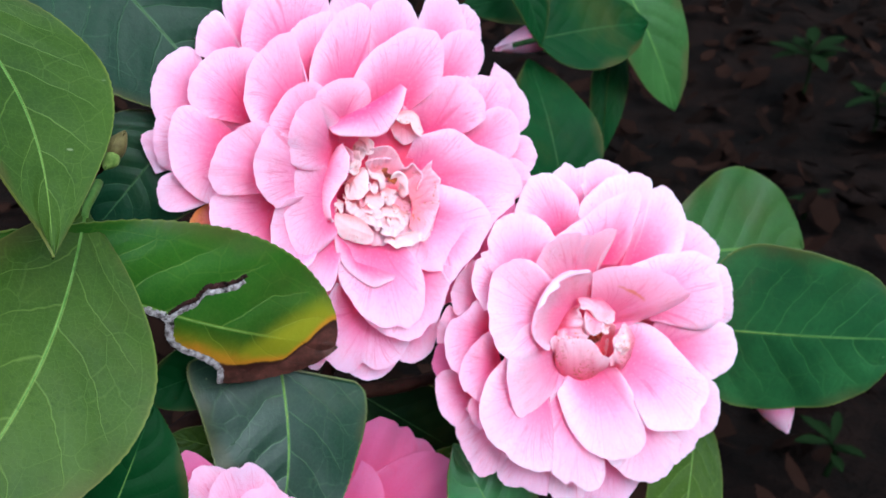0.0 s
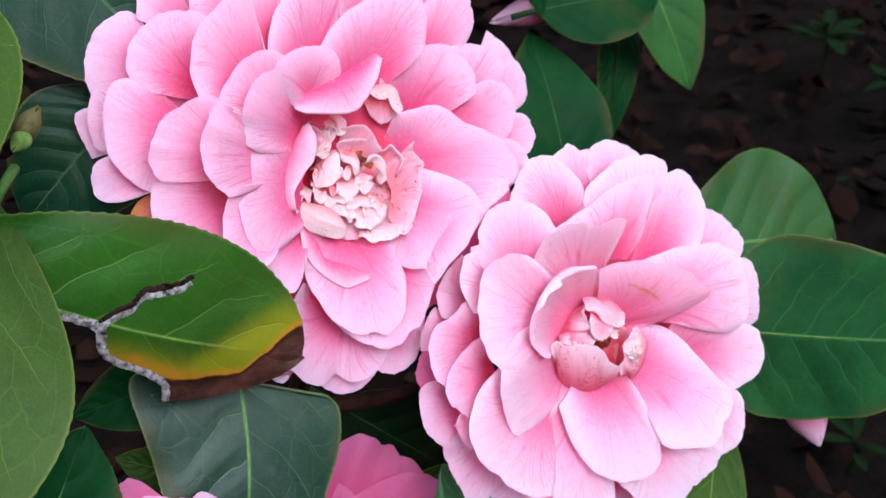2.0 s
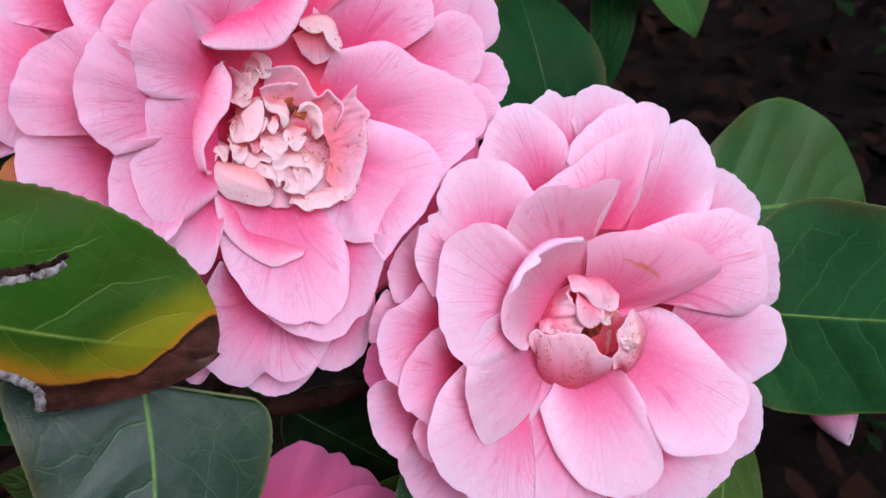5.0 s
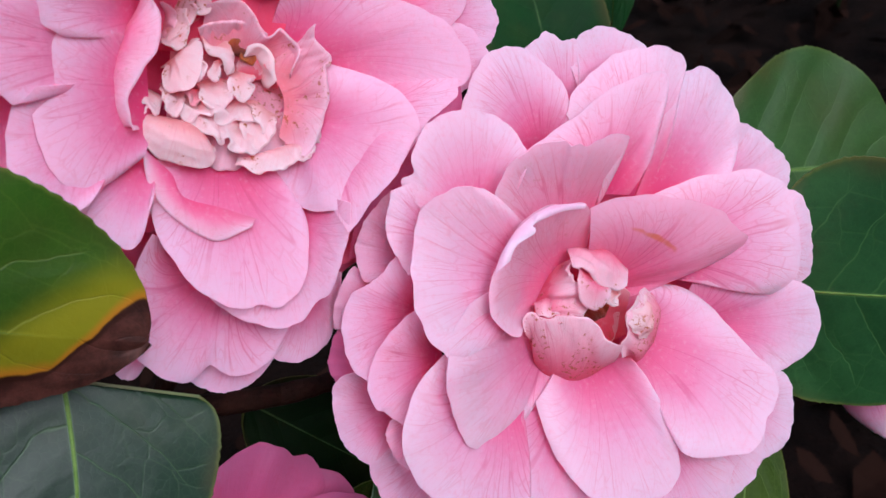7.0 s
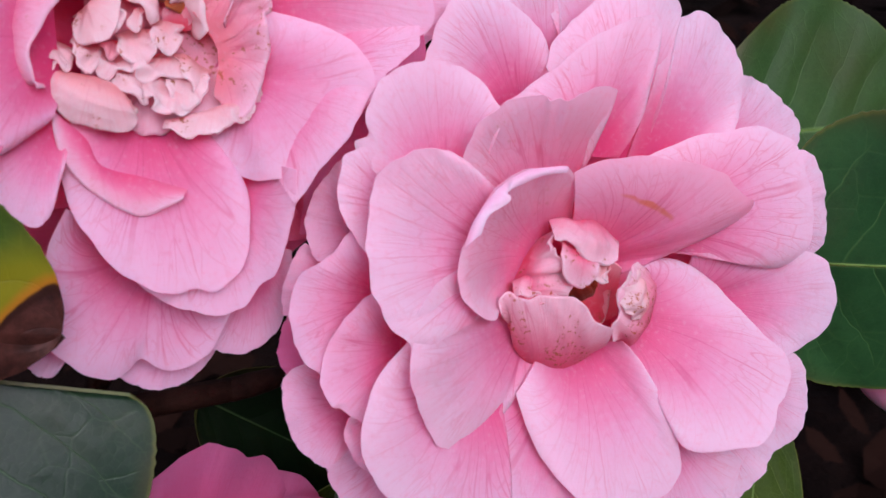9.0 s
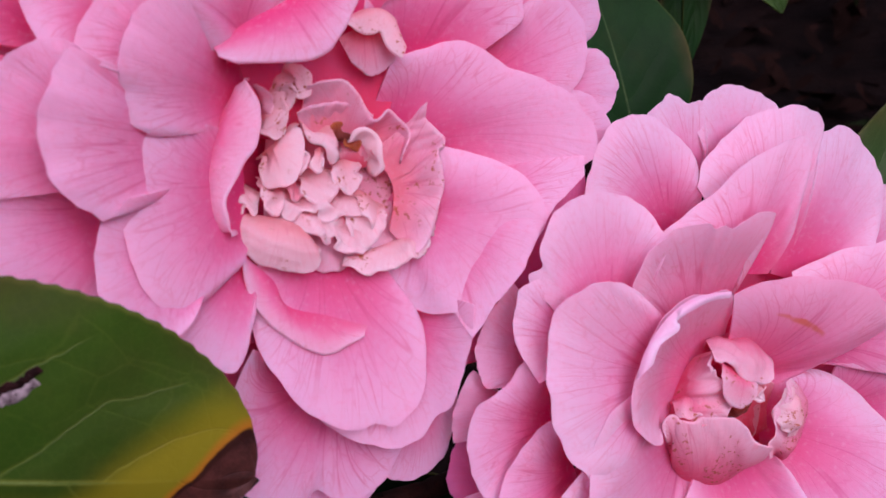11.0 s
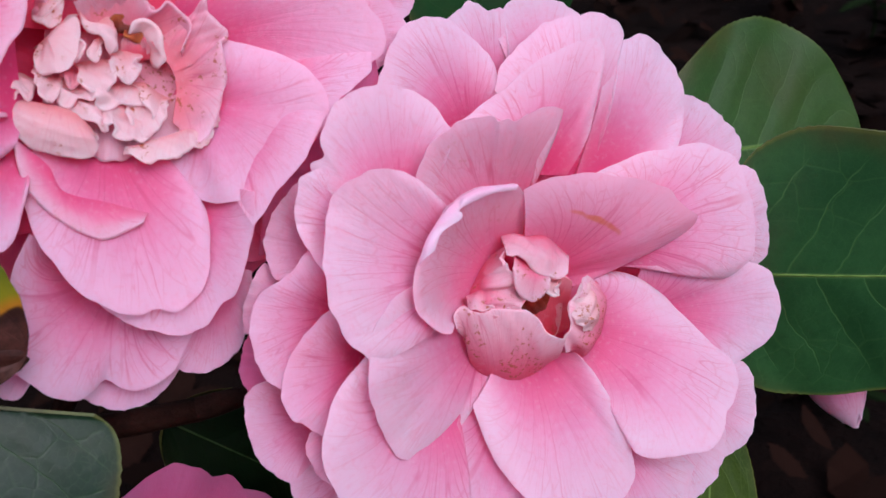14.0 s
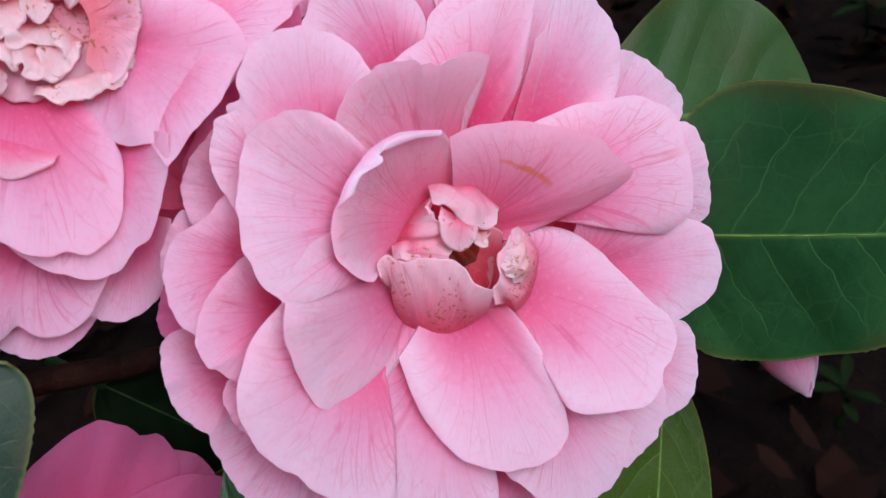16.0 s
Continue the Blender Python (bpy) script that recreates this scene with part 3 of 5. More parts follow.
        r = reach * rng.uniform(0.85, 1.1)
        tip = (r * math.cos(w), r * math.sin(w), depth + 0.5 + rng.uniform(-0.15, 0.15))
        petal(parent, (0.15 * math.cos(w), 0.15 * math.sin(w), depth), tip, width * rng.uniform(0.9, 1.15), 0.08, 0.08, rng.uniform(-12, 12), 0.03, material=material or PETAL)


def bud(root, tip, width, material, label, scales=7, name="flower_bud"):
    """A closed bud of overlapping scales."""
    thing = new(name)
    thing.matrix_world = PLANT @ Matrix.Translation(Vector(root) * CM)
    tagged(thing, label, "bud")
    a, side, up, length = frame_of((0, 0, 0), np.subtract(tip, root), 0)
    n, m = 15, 15
    for k in range(scales):
        turn = k * 2.4
        e = side * math.cos(turn) + up * math.sin(turn)
        f = np.cross(a, e)
        s = np.linspace(0, 1, n)[:, None]
        t = np.linspace(-1, 1, m)[None, :]
        r = width / 2 * np.sin(np.pi * np.clip(s * (1 - 0.04 * k) * 0.93 + 0.06, 0, 1) ** 0.8) * (1 - 0.05 * k)
        w = t * 1.35 * (1 - 0.75 * s ** 3)
        grid = s[..., None] * length * (1 - 0.03 * k) * a + (r * np.cos(w))[..., None] * e + (r * np.sin(w))[..., None] * f
        ob = sheet("scale", grid * CM, np.stack((t + 0 * s, s + 0 * t), axis=2), 0.0004, material)
        ob.parent = thing
    return thing


def twig(points, r0, r1, label, name="twig", material=None):
    """A woody shoot through points of the plane of the blooms, in centimetres."""
    line = smooth_line(points, 30)
    start = Vector(line[0]) * CM
    rng = random.Random(len(points) * 31 + int(r0 * 100))
    rad = [(r0 + (r1 - r0) * i / 29) * CM * (1 + 0.12 * rng.uniform(-1, 1)) for i in range(30)]
    ob = tube(name, [np.asarray(q) * CM - np.asarray(start) for q in line], rad, material or BARK, 10)
    ob.matrix_world = PLANT @ Matrix.Translation(start)
    return tagged(ob, label, "branch")


# ---- ground ----
def ground():
    n = 90
    xs = np.concatenate((-np.geomspace(40, 2.2, 12), np.linspace(-2, 2.6, n), np.geomspace(2.8, 40, 12)))
    ys = np.concatenate((-np.geomspace(40, 1.2, 12), np.linspace(-1, 4.2, n), np.geomspace(4.4, 60, 12)))
    verts, faces = [], []
    for y in ys:
        for x in xs:
            h = 0.035 * noise.noise(Vector((x * 2.1, y * 2.1, 3))) + 0.016 * noise.noise(Vector((x * 9, y * 9, 7)))
            verts.append((x, y, h - 0.02))
    m = len(xs)
    for i in range(len(ys) - 1):
        for j in range(m - 1):
            a = i * m + j
            faces.append((a, a + 1, a + m + 1, a + m))
    return tagged(mesh_object("ground", verts, faces, SOIL), "bare soil under the bush, its shade put into the colour", "ground", kind="structure")


def litter():
    """Dead leaves and bark chips strewn on the soil, past counting."""
    rng = random.Random(5)
    verts, faces = [], []
    for _ in range(5200):
        x, y = rng.uniform(-1.2, 2.0), rng.uniform(0.35, 3.4)
        size = rng.uniform(0.010, 0.034)
        slim = rng.uniform(0.25, 0.6)
        turn = Euler((rng.uniform(-0.6, 0.6), rng.uniform(-0.6, 0.6), rng.uniform(0, 6.3))).to_matrix()
        z = 0.035 * noise.noise(Vector((x * 2.1, y * 2.1, 3))) + rng.uniform(-0.012, 0.012)
        lift = rng.uniform(-0.3, 0.5)
        k = len(verts)
        for px, py in ((-1, 0), (-0.45, -slim), (0.4, -slim), (1, 0), (0.4, slim), (-0.45, slim), (0, 0)):
            p = turn @ Vector((px * size, py * size, lift * size * (px * px + py * py)))
            verts.append((x + p.x, y + p.y, z + p.z))
        faces += [(k + 6, k + i, k + (i + 1) % 6) for i in range(6)]
    return tagged(mesh_object("leaf_litter", verts, faces, LITTER, smooth=False), "brown dead leaves and bark chips on soil, shade in their colour", "leaf litter", kind="stuff")


def backdrop():
    """Unseen uneven belt of shrubs and trees, added all round to block low sky."""
    n, m = 120, 14
    verts, faces = [], []
    for j in range(m):
        for i in range(n):
            w = 2 * math.pi * i / n
            top = 2.6 + 0.9 * noise.noise(Vector((3 * math.cos(w), 3 * math.sin(w), 1)))
            h = top * j / (m - 1)
            r = 4.6 + 0.5 * noise.noise(Vector((4 * math.cos(w), 4 * math.sin(w), h))) + 0.25 * noise.noise(Vector((13 * math.cos(w), 13 * math.sin(w), 3 * h))) + 0.15 * h
            verts.append((r * math.cos(w), 0.3 + r * math.sin(w), h - 0.05))
    for j in range(m - 1):
        for i in range(n):
            a, b = j * n + i, j * n + (i + 1) % n
            faces.append((a, b, b + n, a + n))
    return tagged(mesh_object("backdrop", verts, faces, UNSEEN_HEDGE), "unseen dark green shrubs added round the bed to block low sky", "backdrop", kind="structure")


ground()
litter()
backdrop()


def herb(x, y, z0, height, spread, count, seed):
    """A low weed: stem with a rosette of oblong leaves."""
    rng = random.Random(seed)
    thing = new("seedling")
    thing.location = (x, y, z0)
    tagged(thing, "small green seedling with oblong leaves on soil, shade in its colour", "seedling", "seedlings on the ground")
    stem = tube("stem", smooth_line([(0, 0, 0), (0.006, 0.004, height * 0.5), (-0.004, 0.0, height)], 8), np.linspace(0.003, 0.0015, 8), HERB, 6)
    stem.parent = thing
    for i in range(count):
        w = i * 2.4 + rng.uniform(-0.3, 0.3)
        out = np.array((math.cos(w), math.sin(w), rng.uniform(0.05, 0.6)))
        base = np.array((0, 0, height * rng.uniform(0.55, 1.0)))
        ln, wd = spread * rng.uniform(0.6, 1.0), spread * rng.uniform(0.24, 0.34)
        s = np.linspace(0, 1, 9)[:, None]
        t = np.linspace(-1, 1, 5)[None, :]
        side = np.array((-math.sin(w), math.cos(w), 0))
        hw = wd / 2 * np.sin(np.pi * (0.04 + 0.94 * s) ** 1.3)
        grid = base + s[..., None] * ln * out + (t * hw)[..., None] * side + ((-0.25 * s ** 2 * ln + 0.2 * np.abs(t) * hw))[..., None] * np.array((0, 0, 1.0))
        ob = sheet("leaf_blade", grid, np.stack((t + 0 * s, s + 0 * t), axis=2), 0.0006, HERB)
        ob.parent = thing
    return thing


# ---- blooms ----
bloom_open = flower(-0.93, 1.45, -1.50, "large pink double camellia with ruffled blush centre")
throat(bloom_open, 13, 3.6, 3.0, -0.5, 4, PETAL_RECESS_GLOW)
fan(bloom_open, [(2.52, 2.30, -0.43), (2.65, 1.55, -0.43)], [(3.19, 3.79, -0.20), (3.61, 3.51, -0.23), (3.96, 3.16, -0.27), (4.22, 2.80, -0.30), (4.31, 2.36, -0.30), (4.21, 2.04, -0.30), (3.93, 1.81, -0.30)])
fan(bloom_open, [(2.62, 1.50, 0.02), (2.60, 0.76, 0.02)], [(3.61, 1.63, 0.20), (3.76, 1.72, 0.23), (3.96, 1.69, 0.27), (4.12, 1.50, 0.30), (4.22, 1.19, 0.32), (4.15, 0.89, 0.33), (3.96, 0.68, 0.35)])
fan(bloom_open, [(1.43, 3.71, -0.34), (1.77, 3.41, -0.34)], [(1.88, 5.19, -0.20), (2.18, 5.33, -0.20), (2.49, 5.23, -0.20), (2.68, 4.95, -0.20), (2.75, 4.56, -0.20), (2.70, 4.08, -0.20)])
fan(bloom_open, [(-4.15, 2.94, 0.38), (-3.80, 2.96, 0.37)], [(-5.22, 3.33, 0.55), (-5.17, 3.89, 0.55), (-4.99, 4.22, 0.55), (-4.74, 4.42, 0.55), (-4.52, 4.30, 0.55), (-4.30, 3.88, 0.55)])
fan(bloom_open, [(-4.00, 3.39, 0.29), (-3.50, 3.42, 0.29)], [(-4.43, 4.16, 0.50), (-4.55, 4.52, 0.50), (-4.46, 4.83, 0.50), (-4.11, 5.06, 0.50), (-3.75, 4.85, 0.50)])
fan(bloom_open, [(-4.68, 2.51, 0.19), (-4.68, 1.81, 0.19)], [(-5.13, 3.40, 0.40), (-5.41, 3.51, 0.40), (-5.74, 3.36, 0.40), (-6.01, 3.10, 0.40), (-6.19, 2.74, 0.40), (-6.25, 2.33, 0.40), (-6.24, 1.99, 0.40), (-6.11, 1.72, 0.40)])
fan(bloom_open, [(-5.34, 1.10, -0.04), (-5.34, 0.68, -0.04)], [(-6.07, 1.50, 0.10), (-6.37, 1.40, 0.10), (-6.45, 1.19, 0.10), (-6.35, 0.88, 0.10), (-6.10, 0.39, 0.10)])
fan(bloom_open, [(-4.68, 1.53, 0.19), (-4.68, 0.82, 0.19)], [(-5.61, 2.04, 0.40), (-6.00, 1.86, 0.40), (-6.17, 1.55, 0.40), (-6.20, 1.17, 0.40), (-6.13, 0.78, 0.40), (-5.99, 0.56, 0.40), (-5.76, 0.45, 0.40)])
fan(bloom_open, [(-4.67, 0.51, 0.55), (-4.54, -0.04, 0.55)], [(-5.77, 0.42, 0.90), (-6.05, 0.28, 0.90), (-6.16, 0.02, 0.90), (-6.15, -0.25, 0.90), (-6.05, -0.47, 0.90), (-5.88, -0.56, 0.90), (-5.66, -0.57, 0.90), (-5.32, -0.48, 0.90), (-4.97, -0.34, 0.90)])
fan(bloom_open, [(-4.44, -0.17, 0.42), (-4.16, -0.59, 0.42)], [(-4.93, -0.33, 0.70), (-5.22, -0.53, 0.70), (-5.37, -0.82, 0.70), (-5.23, -1.09, 0.70), (-4.70, -1.09, 0.70)], material=PETAL_SPENT)
fan(bloom_open, [(-3.37, 3.08, 0.68), (-2.20, 3.30, 0.68)], [(-4.12, 3.14, 0.90), (-4.17, 3.61, 0.98), (-4.16, 4.01, 1.05), (-4.06, 4.37, 1.11), (-3.86, 4.66, 1.15), (-3.45, 4.96, 1.19), (-2.77, 5.16, 1.20), (-2.17, 5.08, 1.20), (-1.98, 4.43, 1.20)])
fan(bloom_open, [(-1.42, 3.66, 0.55), (-0.35, 3.89, 0.55)], [(-1.97, 4.42, 0.90), (-1.79, 4.98, 0.90), (-1.07, 5.39, 0.90), (-0.28, 5.36, 0.90), (0.03, 4.95, 0.90)])
fan(bloom_open, [(0.71, 3.26, 0.25), (1.36, 3.30, 0.25)], [(0.47, 4.29, 0.70), (0.64, 4.83, 0.67), (0.89, 5.23, 0.63), (1.36, 5.39, 0.60), (1.76, 5.13, 0.57), (1.96, 4.74, 0.53), (2.02, 4.29, 0.50)])
fan(bloom_open, [(1.51, 1.66, 0.25), (2.01, 1.44, 0.25)], [(1.75, 2.91, 0.70), (1.92, 3.18, 0.67), (2.22, 3.26, 0.64), (2.67, 3.24, 0.61), (3.05, 3.13, 0.59), (3.24, 2.90, 0.56), (3.32, 2.65, 0.53), (3.23, 2.25, 0.50)])
fan(bloom_open, [(0.68, 2.64, 0.35), (1.32, 2.52, 0.35)], [(1.07, 3.79, 0.80), (1.16, 4.07, 0.77), (1.49, 4.34, 0.74), (1.91, 4.44, 0.71), (2.27, 4.29, 0.69), (2.47, 3.95, 0.66), (2.42, 3.53, 0.63), (2.18, 3.07, 0.60)])
fan(bloom_open, [(1.49, 1.42, 0.29), (1.73, 0.71, 0.29)], [(2.24, 2.11, 0.70), (2.77, 2.40, 0.67), (3.20, 2.38, 0.64), (3.44, 2.20, 0.61), (3.58, 1.88, 0.59), (3.55, 1.52, 0.58), (3.42, 1.15, 0.56), (3.12, 0.90, 0.55)])
fan(bloom_open, [(2.01, 0.72, 0.21), (2.01, 0.12, 0.21)], [(3.21, 1.09, 0.50), (3.51, 1.04, 0.49), (3.75, 0.89, 0.47), (3.94, 0.68, 0.46), (3.99, 0.46, 0.46), (3.85, 0.19, 0.47), (3.60, -0.00, 0.49), (3.26, -0.23, 0.50)])
fan(bloom_open, [(-0.70, 2.96, 0.68), (0.24, 3.16, 0.68)], [(-1.09, 4.00, 1.20), (-0.93, 4.60, 1.17), (-0.72, 4.88, 1.13), (-0.30, 5.13, 1.10), (0.10, 5.00, 1.07), (0.37, 4.62, 1.03), (0.56, 4.17, 1.00)])
fan(bloom_open, [(-4.11, 1.61, 0.89), (-3.84, 2.18, 0.89)], [(-5.21, 1.75, 1.10), (-5.45, 2.07, 1.10), (-5.48, 2.27, 1.10), (-5.43, 2.61, 1.12), (-5.22, 2.98, 1.15), (-4.89, 3.27, 1.23), (-4.53, 3.41, 1.30), (-4.15, 3.39, 1.40), (-3.80, 3.27, 1.50)])
fan(bloom_open, [(-4.24, 1.34, 0.83), (-4.24, 0.37, 0.83)], [(-5.24, 2.00, 1.10), (-5.67, 1.94, 1.12), (-5.84, 1.71, 1.14), (-5.93, 1.24, 1.15), (-5.92, 0.77, 1.15), (-5.80, 0.33, 1.15), (-5.58, 0.02, 1.14), (-5.28, -0.22, 1.12), (-4.86, -0.42, 1.10)])
fan(bloom_open, [(-2.71, 2.52, 0.94), (-2.13, 2.69, 0.94)], [(-3.29, 3.56, 1.60), (-3.01, 3.96, 1.56), (-2.64, 4.24, 1.52), (-2.28, 4.39, 1.48), (-1.89, 4.39, 1.44), (-1.96, 3.83, 1.40)])
fan(bloom_open, [(-3.20, 1.62, 1.21), (-2.49, 2.07, 1.21)], [(-4.08, 1.48, 1.90), (-4.27, 1.96, 1.94), (-4.28, 2.48, 1.99), (-4.13, 2.93, 2.00), (-3.90, 3.24, 2.00), (-3.63, 3.54, 2.00), (-3.39, 3.68, 2.00), (-3.11, 3.68, 1.98), (-2.92, 3.19, 1.89), (-2.74, 2.53, 1.80)])
fan(bloom_open, [(-3.26, -0.02, 1.02), (-3.17, -0.88, 1.02)], [(-4.82, -0.08, 1.80), (-4.97, -0.20, 1.80), (-5.07, -0.45, 1.80), (-5.07, -0.75, 1.80), (-4.99, -1.05, 1.80), (-4.73, -1.41, 1.77), (-4.25, -1.72, 1.69), (-3.75, -1.67, 1.60)])
fan(bloom_open, [(-2.15, 1.97, 1.02), (-1.11, 2.31, 1.02)], [(-2.69, 2.48, 1.70), (-2.61, 3.08, 1.66), (-2.41, 3.62, 1.63), (-2.09, 4.13, 1.59), (-1.72, 4.52, 1.55), (-1.27, 4.69, 1.51), (-1.01, 4.53, 1.45), (-1.00, 3.98, 1.37), (-1.08, 3.34, 1.30)])
fan(bloom_open, [(-0.69, -3.78, -0.08), (0.04, -3.82, -0.08)], [(-1.21, -4.66, 0.20), (-1.00, -4.81, 0.20), (-0.71, -4.91, 0.20), (-0.41, -4.88, 0.20), (-0.11, -4.73, 0.20), (0.16, -4.43, 0.20)])
fan(bloom_open, [(0.48, -3.22, 0.14), (1.10, -3.01, 0.14)], [(0.05, -4.35, 0.45), (0.25, -4.45, 0.45), (0.49, -4.47, 0.45), (0.80, -4.37, 0.45), (1.05, -4.12, 0.45), (1.19, -3.71, 0.45), (1.26, -3.35, 0.45), (1.28, -3.06, 0.45)])
fan(bloom_open, [(-1.89, -3.82, 0.09), (-1.60, -4.07, 0.09)], [(-2.38, -4.40, 0.30), (-2.21, -4.55, 0.30), (-2.02, -4.54, 0.30), (-1.88, -4.35, 0.30)])
fan(bloom_open, [(-1.32, -2.57, 0.24), (0.21, -2.97, 0.24)], [(-1.76, -2.29, 0.95), (-2.00, -2.75, 0.87), (-2.08, -3.19, 0.79), (-2.12, -3.64, 0.74), (-2.12, -4.09, 0.69), (-1.87, -4.33, 0.63), (-1.53, -4.59, 0.58), (-1.27, -4.65, 0.53), (-1.06, -4.54, 0.50), (-0.91, -4.41, 0.50), (-0.71, -4.54, 0.52), (-0.43, -4.59, 0.54), (-0.15, -4.50, 0.61), (0.05, -4.33, 0.69), (0.21, -4.04, 0.77), (0.38, -3.69, 0.85)])
fan(bloom_open, [(-0.58, -2.24, 0.58), (0.86, -1.80, 0.58)], [(-1.02, -3.23, 0.95), (-0.59, -3.60, 1.04), (-0.20, -3.76, 1.10), (0.14, -3.81, 1.10), (0.46, -3.71, 1.12), (0.67, -3.46, 1.15), (0.88, -3.28, 1.24), (1.00, -2.94, 1.33), (1.11, -2.54, 1.42), (1.16, -2.20, 1.47), (1.17, -1.91, 1.50)])
fan(bloom_open, [(-2.04, -1.09, 0.93), (-1.66, -1.32, 0.93)], [(-3.14, -1.73, 1.60), (-2.83, -2.08, 1.56), (-2.42, -2.36, 1.52), (-2.14, -2.50, 1.46), (-1.93, -2.31, 1.38), (-1.82, -1.92, 1.30)])
fan(bloom_open, [(-2.66, -0.35, 1.24), (-2.30, -1.21, 1.24)], [(-3.31, -0.22, 2.05), (-3.55, -0.46, 2.07), (-3.65, -0.71, 2.08), (-3.69, -1.01, 2.09), (-3.66, -1.37, 2.09), (-3.49, -1.73, 2.06), (-3.09, -2.06, 1.98), (-2.67, -1.84, 1.90)])
fan(bloom_open, [(-1.07, 1.89, 0.89), (0.16, 2.10, 0.89)], [(-1.67, 2.50, 1.50), (-1.33, 3.09, 1.47), (-0.94, 3.54, 1.43), (-0.48, 3.90, 1.40), (-0.01, 4.17, 1.37), (0.46, 4.24, 1.33), (0.82, 4.19, 1.30), (0.99, 3.97, 1.27), (1.07, 3.60, 1.23), (1.07, 2.99, 1.20)])
fan(bloom_open, [(-0.04, 1.53, 0.56), (1.40, 1.36, 0.56)], [(0.04, 2.44, 1.00), (0.60, 2.96, 0.98), (1.24, 3.11, 0.96), (1.66, 3.12, 0.94), (1.93, 2.96, 0.91), (2.18, 2.77, 0.90), (2.38, 2.47, 0.90), (2.41, 2.05, 0.90)])
fan(bloom_open, [(1.33, -0.16, 0.72), (0.82, -1.57, 0.72)], [(3.13, 0.04, 1.20), (3.03, -0.24, 1.27), (2.57, -0.60, 1.40), (2.21, -0.95, 1.52), (2.02, -1.24, 1.60), (1.84, -1.53, 1.60), (1.57, -1.81, 1.57), (1.34, -2.09, 1.54), (1.12, -2.37, 1.50)])
fan(bloom_open, [(0.12, 0.62, 0.40), (0.62, 0.06, 0.40)], [(0.41, 1.52, 0.85), (0.87, 1.62, 0.91), (1.18, 1.72, 0.96), (1.52, 1.68, 0.99), (1.77, 1.55, 1.02), (1.96, 1.40, 1.05), (2.27, 1.27, 1.10), (2.63, 1.11, 1.15), (2.99, 0.91, 1.18), (3.21, 0.63, 1.20), (3.33, 0.33, 1.20), (3.28, 0.04, 1.18), (2.93, -0.20, 1.15)], lip=0.015, bulge=0.02)
fan(bloom_open, [(-1.15, -0.85, 0.50), (-0.18, -0.93, 0.50)], [(-1.88, -1.43, 0.95), (-1.79, -1.87, 1.04), (-1.69, -2.31, 1.13), (-1.51, -2.69, 1.23), (-1.20, -3.09, 1.27), (-0.81, -3.35, 1.30), (-0.47, -3.49, 1.27), (-0.23, -3.44, 1.23), (0.06, -3.48, 1.20), (0.36, -3.26, 1.20), (0.52, -2.93, 1.18), (0.59, -2.48, 1.12), (0.56, -2.08, 0.97), (0.33, -1.73, 0.75)])
fan(bloom_open, [(0.09, -0.76, 0.45), (0.52, -0.11, 0.45)], [(0.93, 0.34, 0.85), (1.36, 0.19, 1.03), (1.84, -0.02, 1.23), (2.17, -0.31, 1.41), (2.33, -0.61, 1.49), (2.28, -0.90, 1.50), (2.00, -1.30, 1.49), (1.80, -1.52, 1.45), (1.51, -1.75, 1.41), (1.22, -1.95, 1.36), (0.89, -2.03, 1.26), (0.60, -1.99, 1.04), (0.29, -1.85, 0.89), (-0.03, -1.61, 0.76), (-0.29, -1.38, 0.65)], bulge=0.05)
fan(bloom_open, [(-3.05, 0.82, 1.19), (-3.17, -0.03, 1.19)], [(-3.70, 1.47, 2.20), (-3.93, 1.56, 2.20), (-4.22, 1.50, 2.18), (-4.50, 1.34, 2.15), (-4.79, 1.13, 2.12), (-5.00, 0.86, 2.10), (-5.11, 0.56, 2.10), (-5.13, 0.27, 2.03), (-5.06, 0.00, 1.97), (-4.88, -0.17, 1.90)])
fan(bloom_open, [(-2.30, 1.60, 1.16), (-2.52, 1.16, 1.16)], [(-2.26, 2.48, 1.85), (-2.61, 2.59, 1.94), (-2.92, 2.54, 2.01), (-3.19, 2.37, 2.04), (-3.43, 2.11, 2.05), (-3.63, 1.82, 2.06), (-3.75, 1.50, 2.09), (-3.59, 1.26, 2.06), (-3.24, 1.13, 2.00)])
fan(bloom_open, [(-2.17, 0.71, 0.75), (-2.22, 0.00, 0.75)], [(-3.49, 1.23, 2.30), (-3.76, 1.42, 2.44), (-3.97, 1.18, 2.54), (-4.10, 0.87, 2.60), (-4.18, 0.53, 2.60), (-4.14, 0.19, 2.57), (-4.06, -0.09, 2.52), (-3.89, -0.28, 2.41), (-3.69, -0.42, 2.28), (-3.52, -0.50, 2.17), (-3.32, -0.25, 2.10)])
fan(bloom_open, [(-1.62, 1.27, 0.65), (-1.59, 0.69, 0.65)], [(-2.35, 2.20, 1.90), (-2.65, 2.17, 1.98), (-2.94, 2.00, 2.10), (-3.15, 1.71, 2.21), (-3.28, 1.45, 2.25), (-3.32, 1.11, 2.14), (-3.28, 0.77, 2.05), (-3.14, 0.58, 1.95), (-2.95, 0.47, 1.80)])
fan(bloom_open, [(-1.93, 1.40, 1.16), (-1.27, 1.65, 1.16)], [(-1.02, 2.28, 1.50), (-1.13, 2.54, 1.69), (-1.38, 2.74, 1.80), (-1.76, 2.75, 1.86), (-2.14, 2.63, 1.90), (-2.40, 2.44, 1.94), (-2.53, 2.25, 1.90), (-2.43, 1.95, 1.76), (-2.12, 1.51, 1.50)])
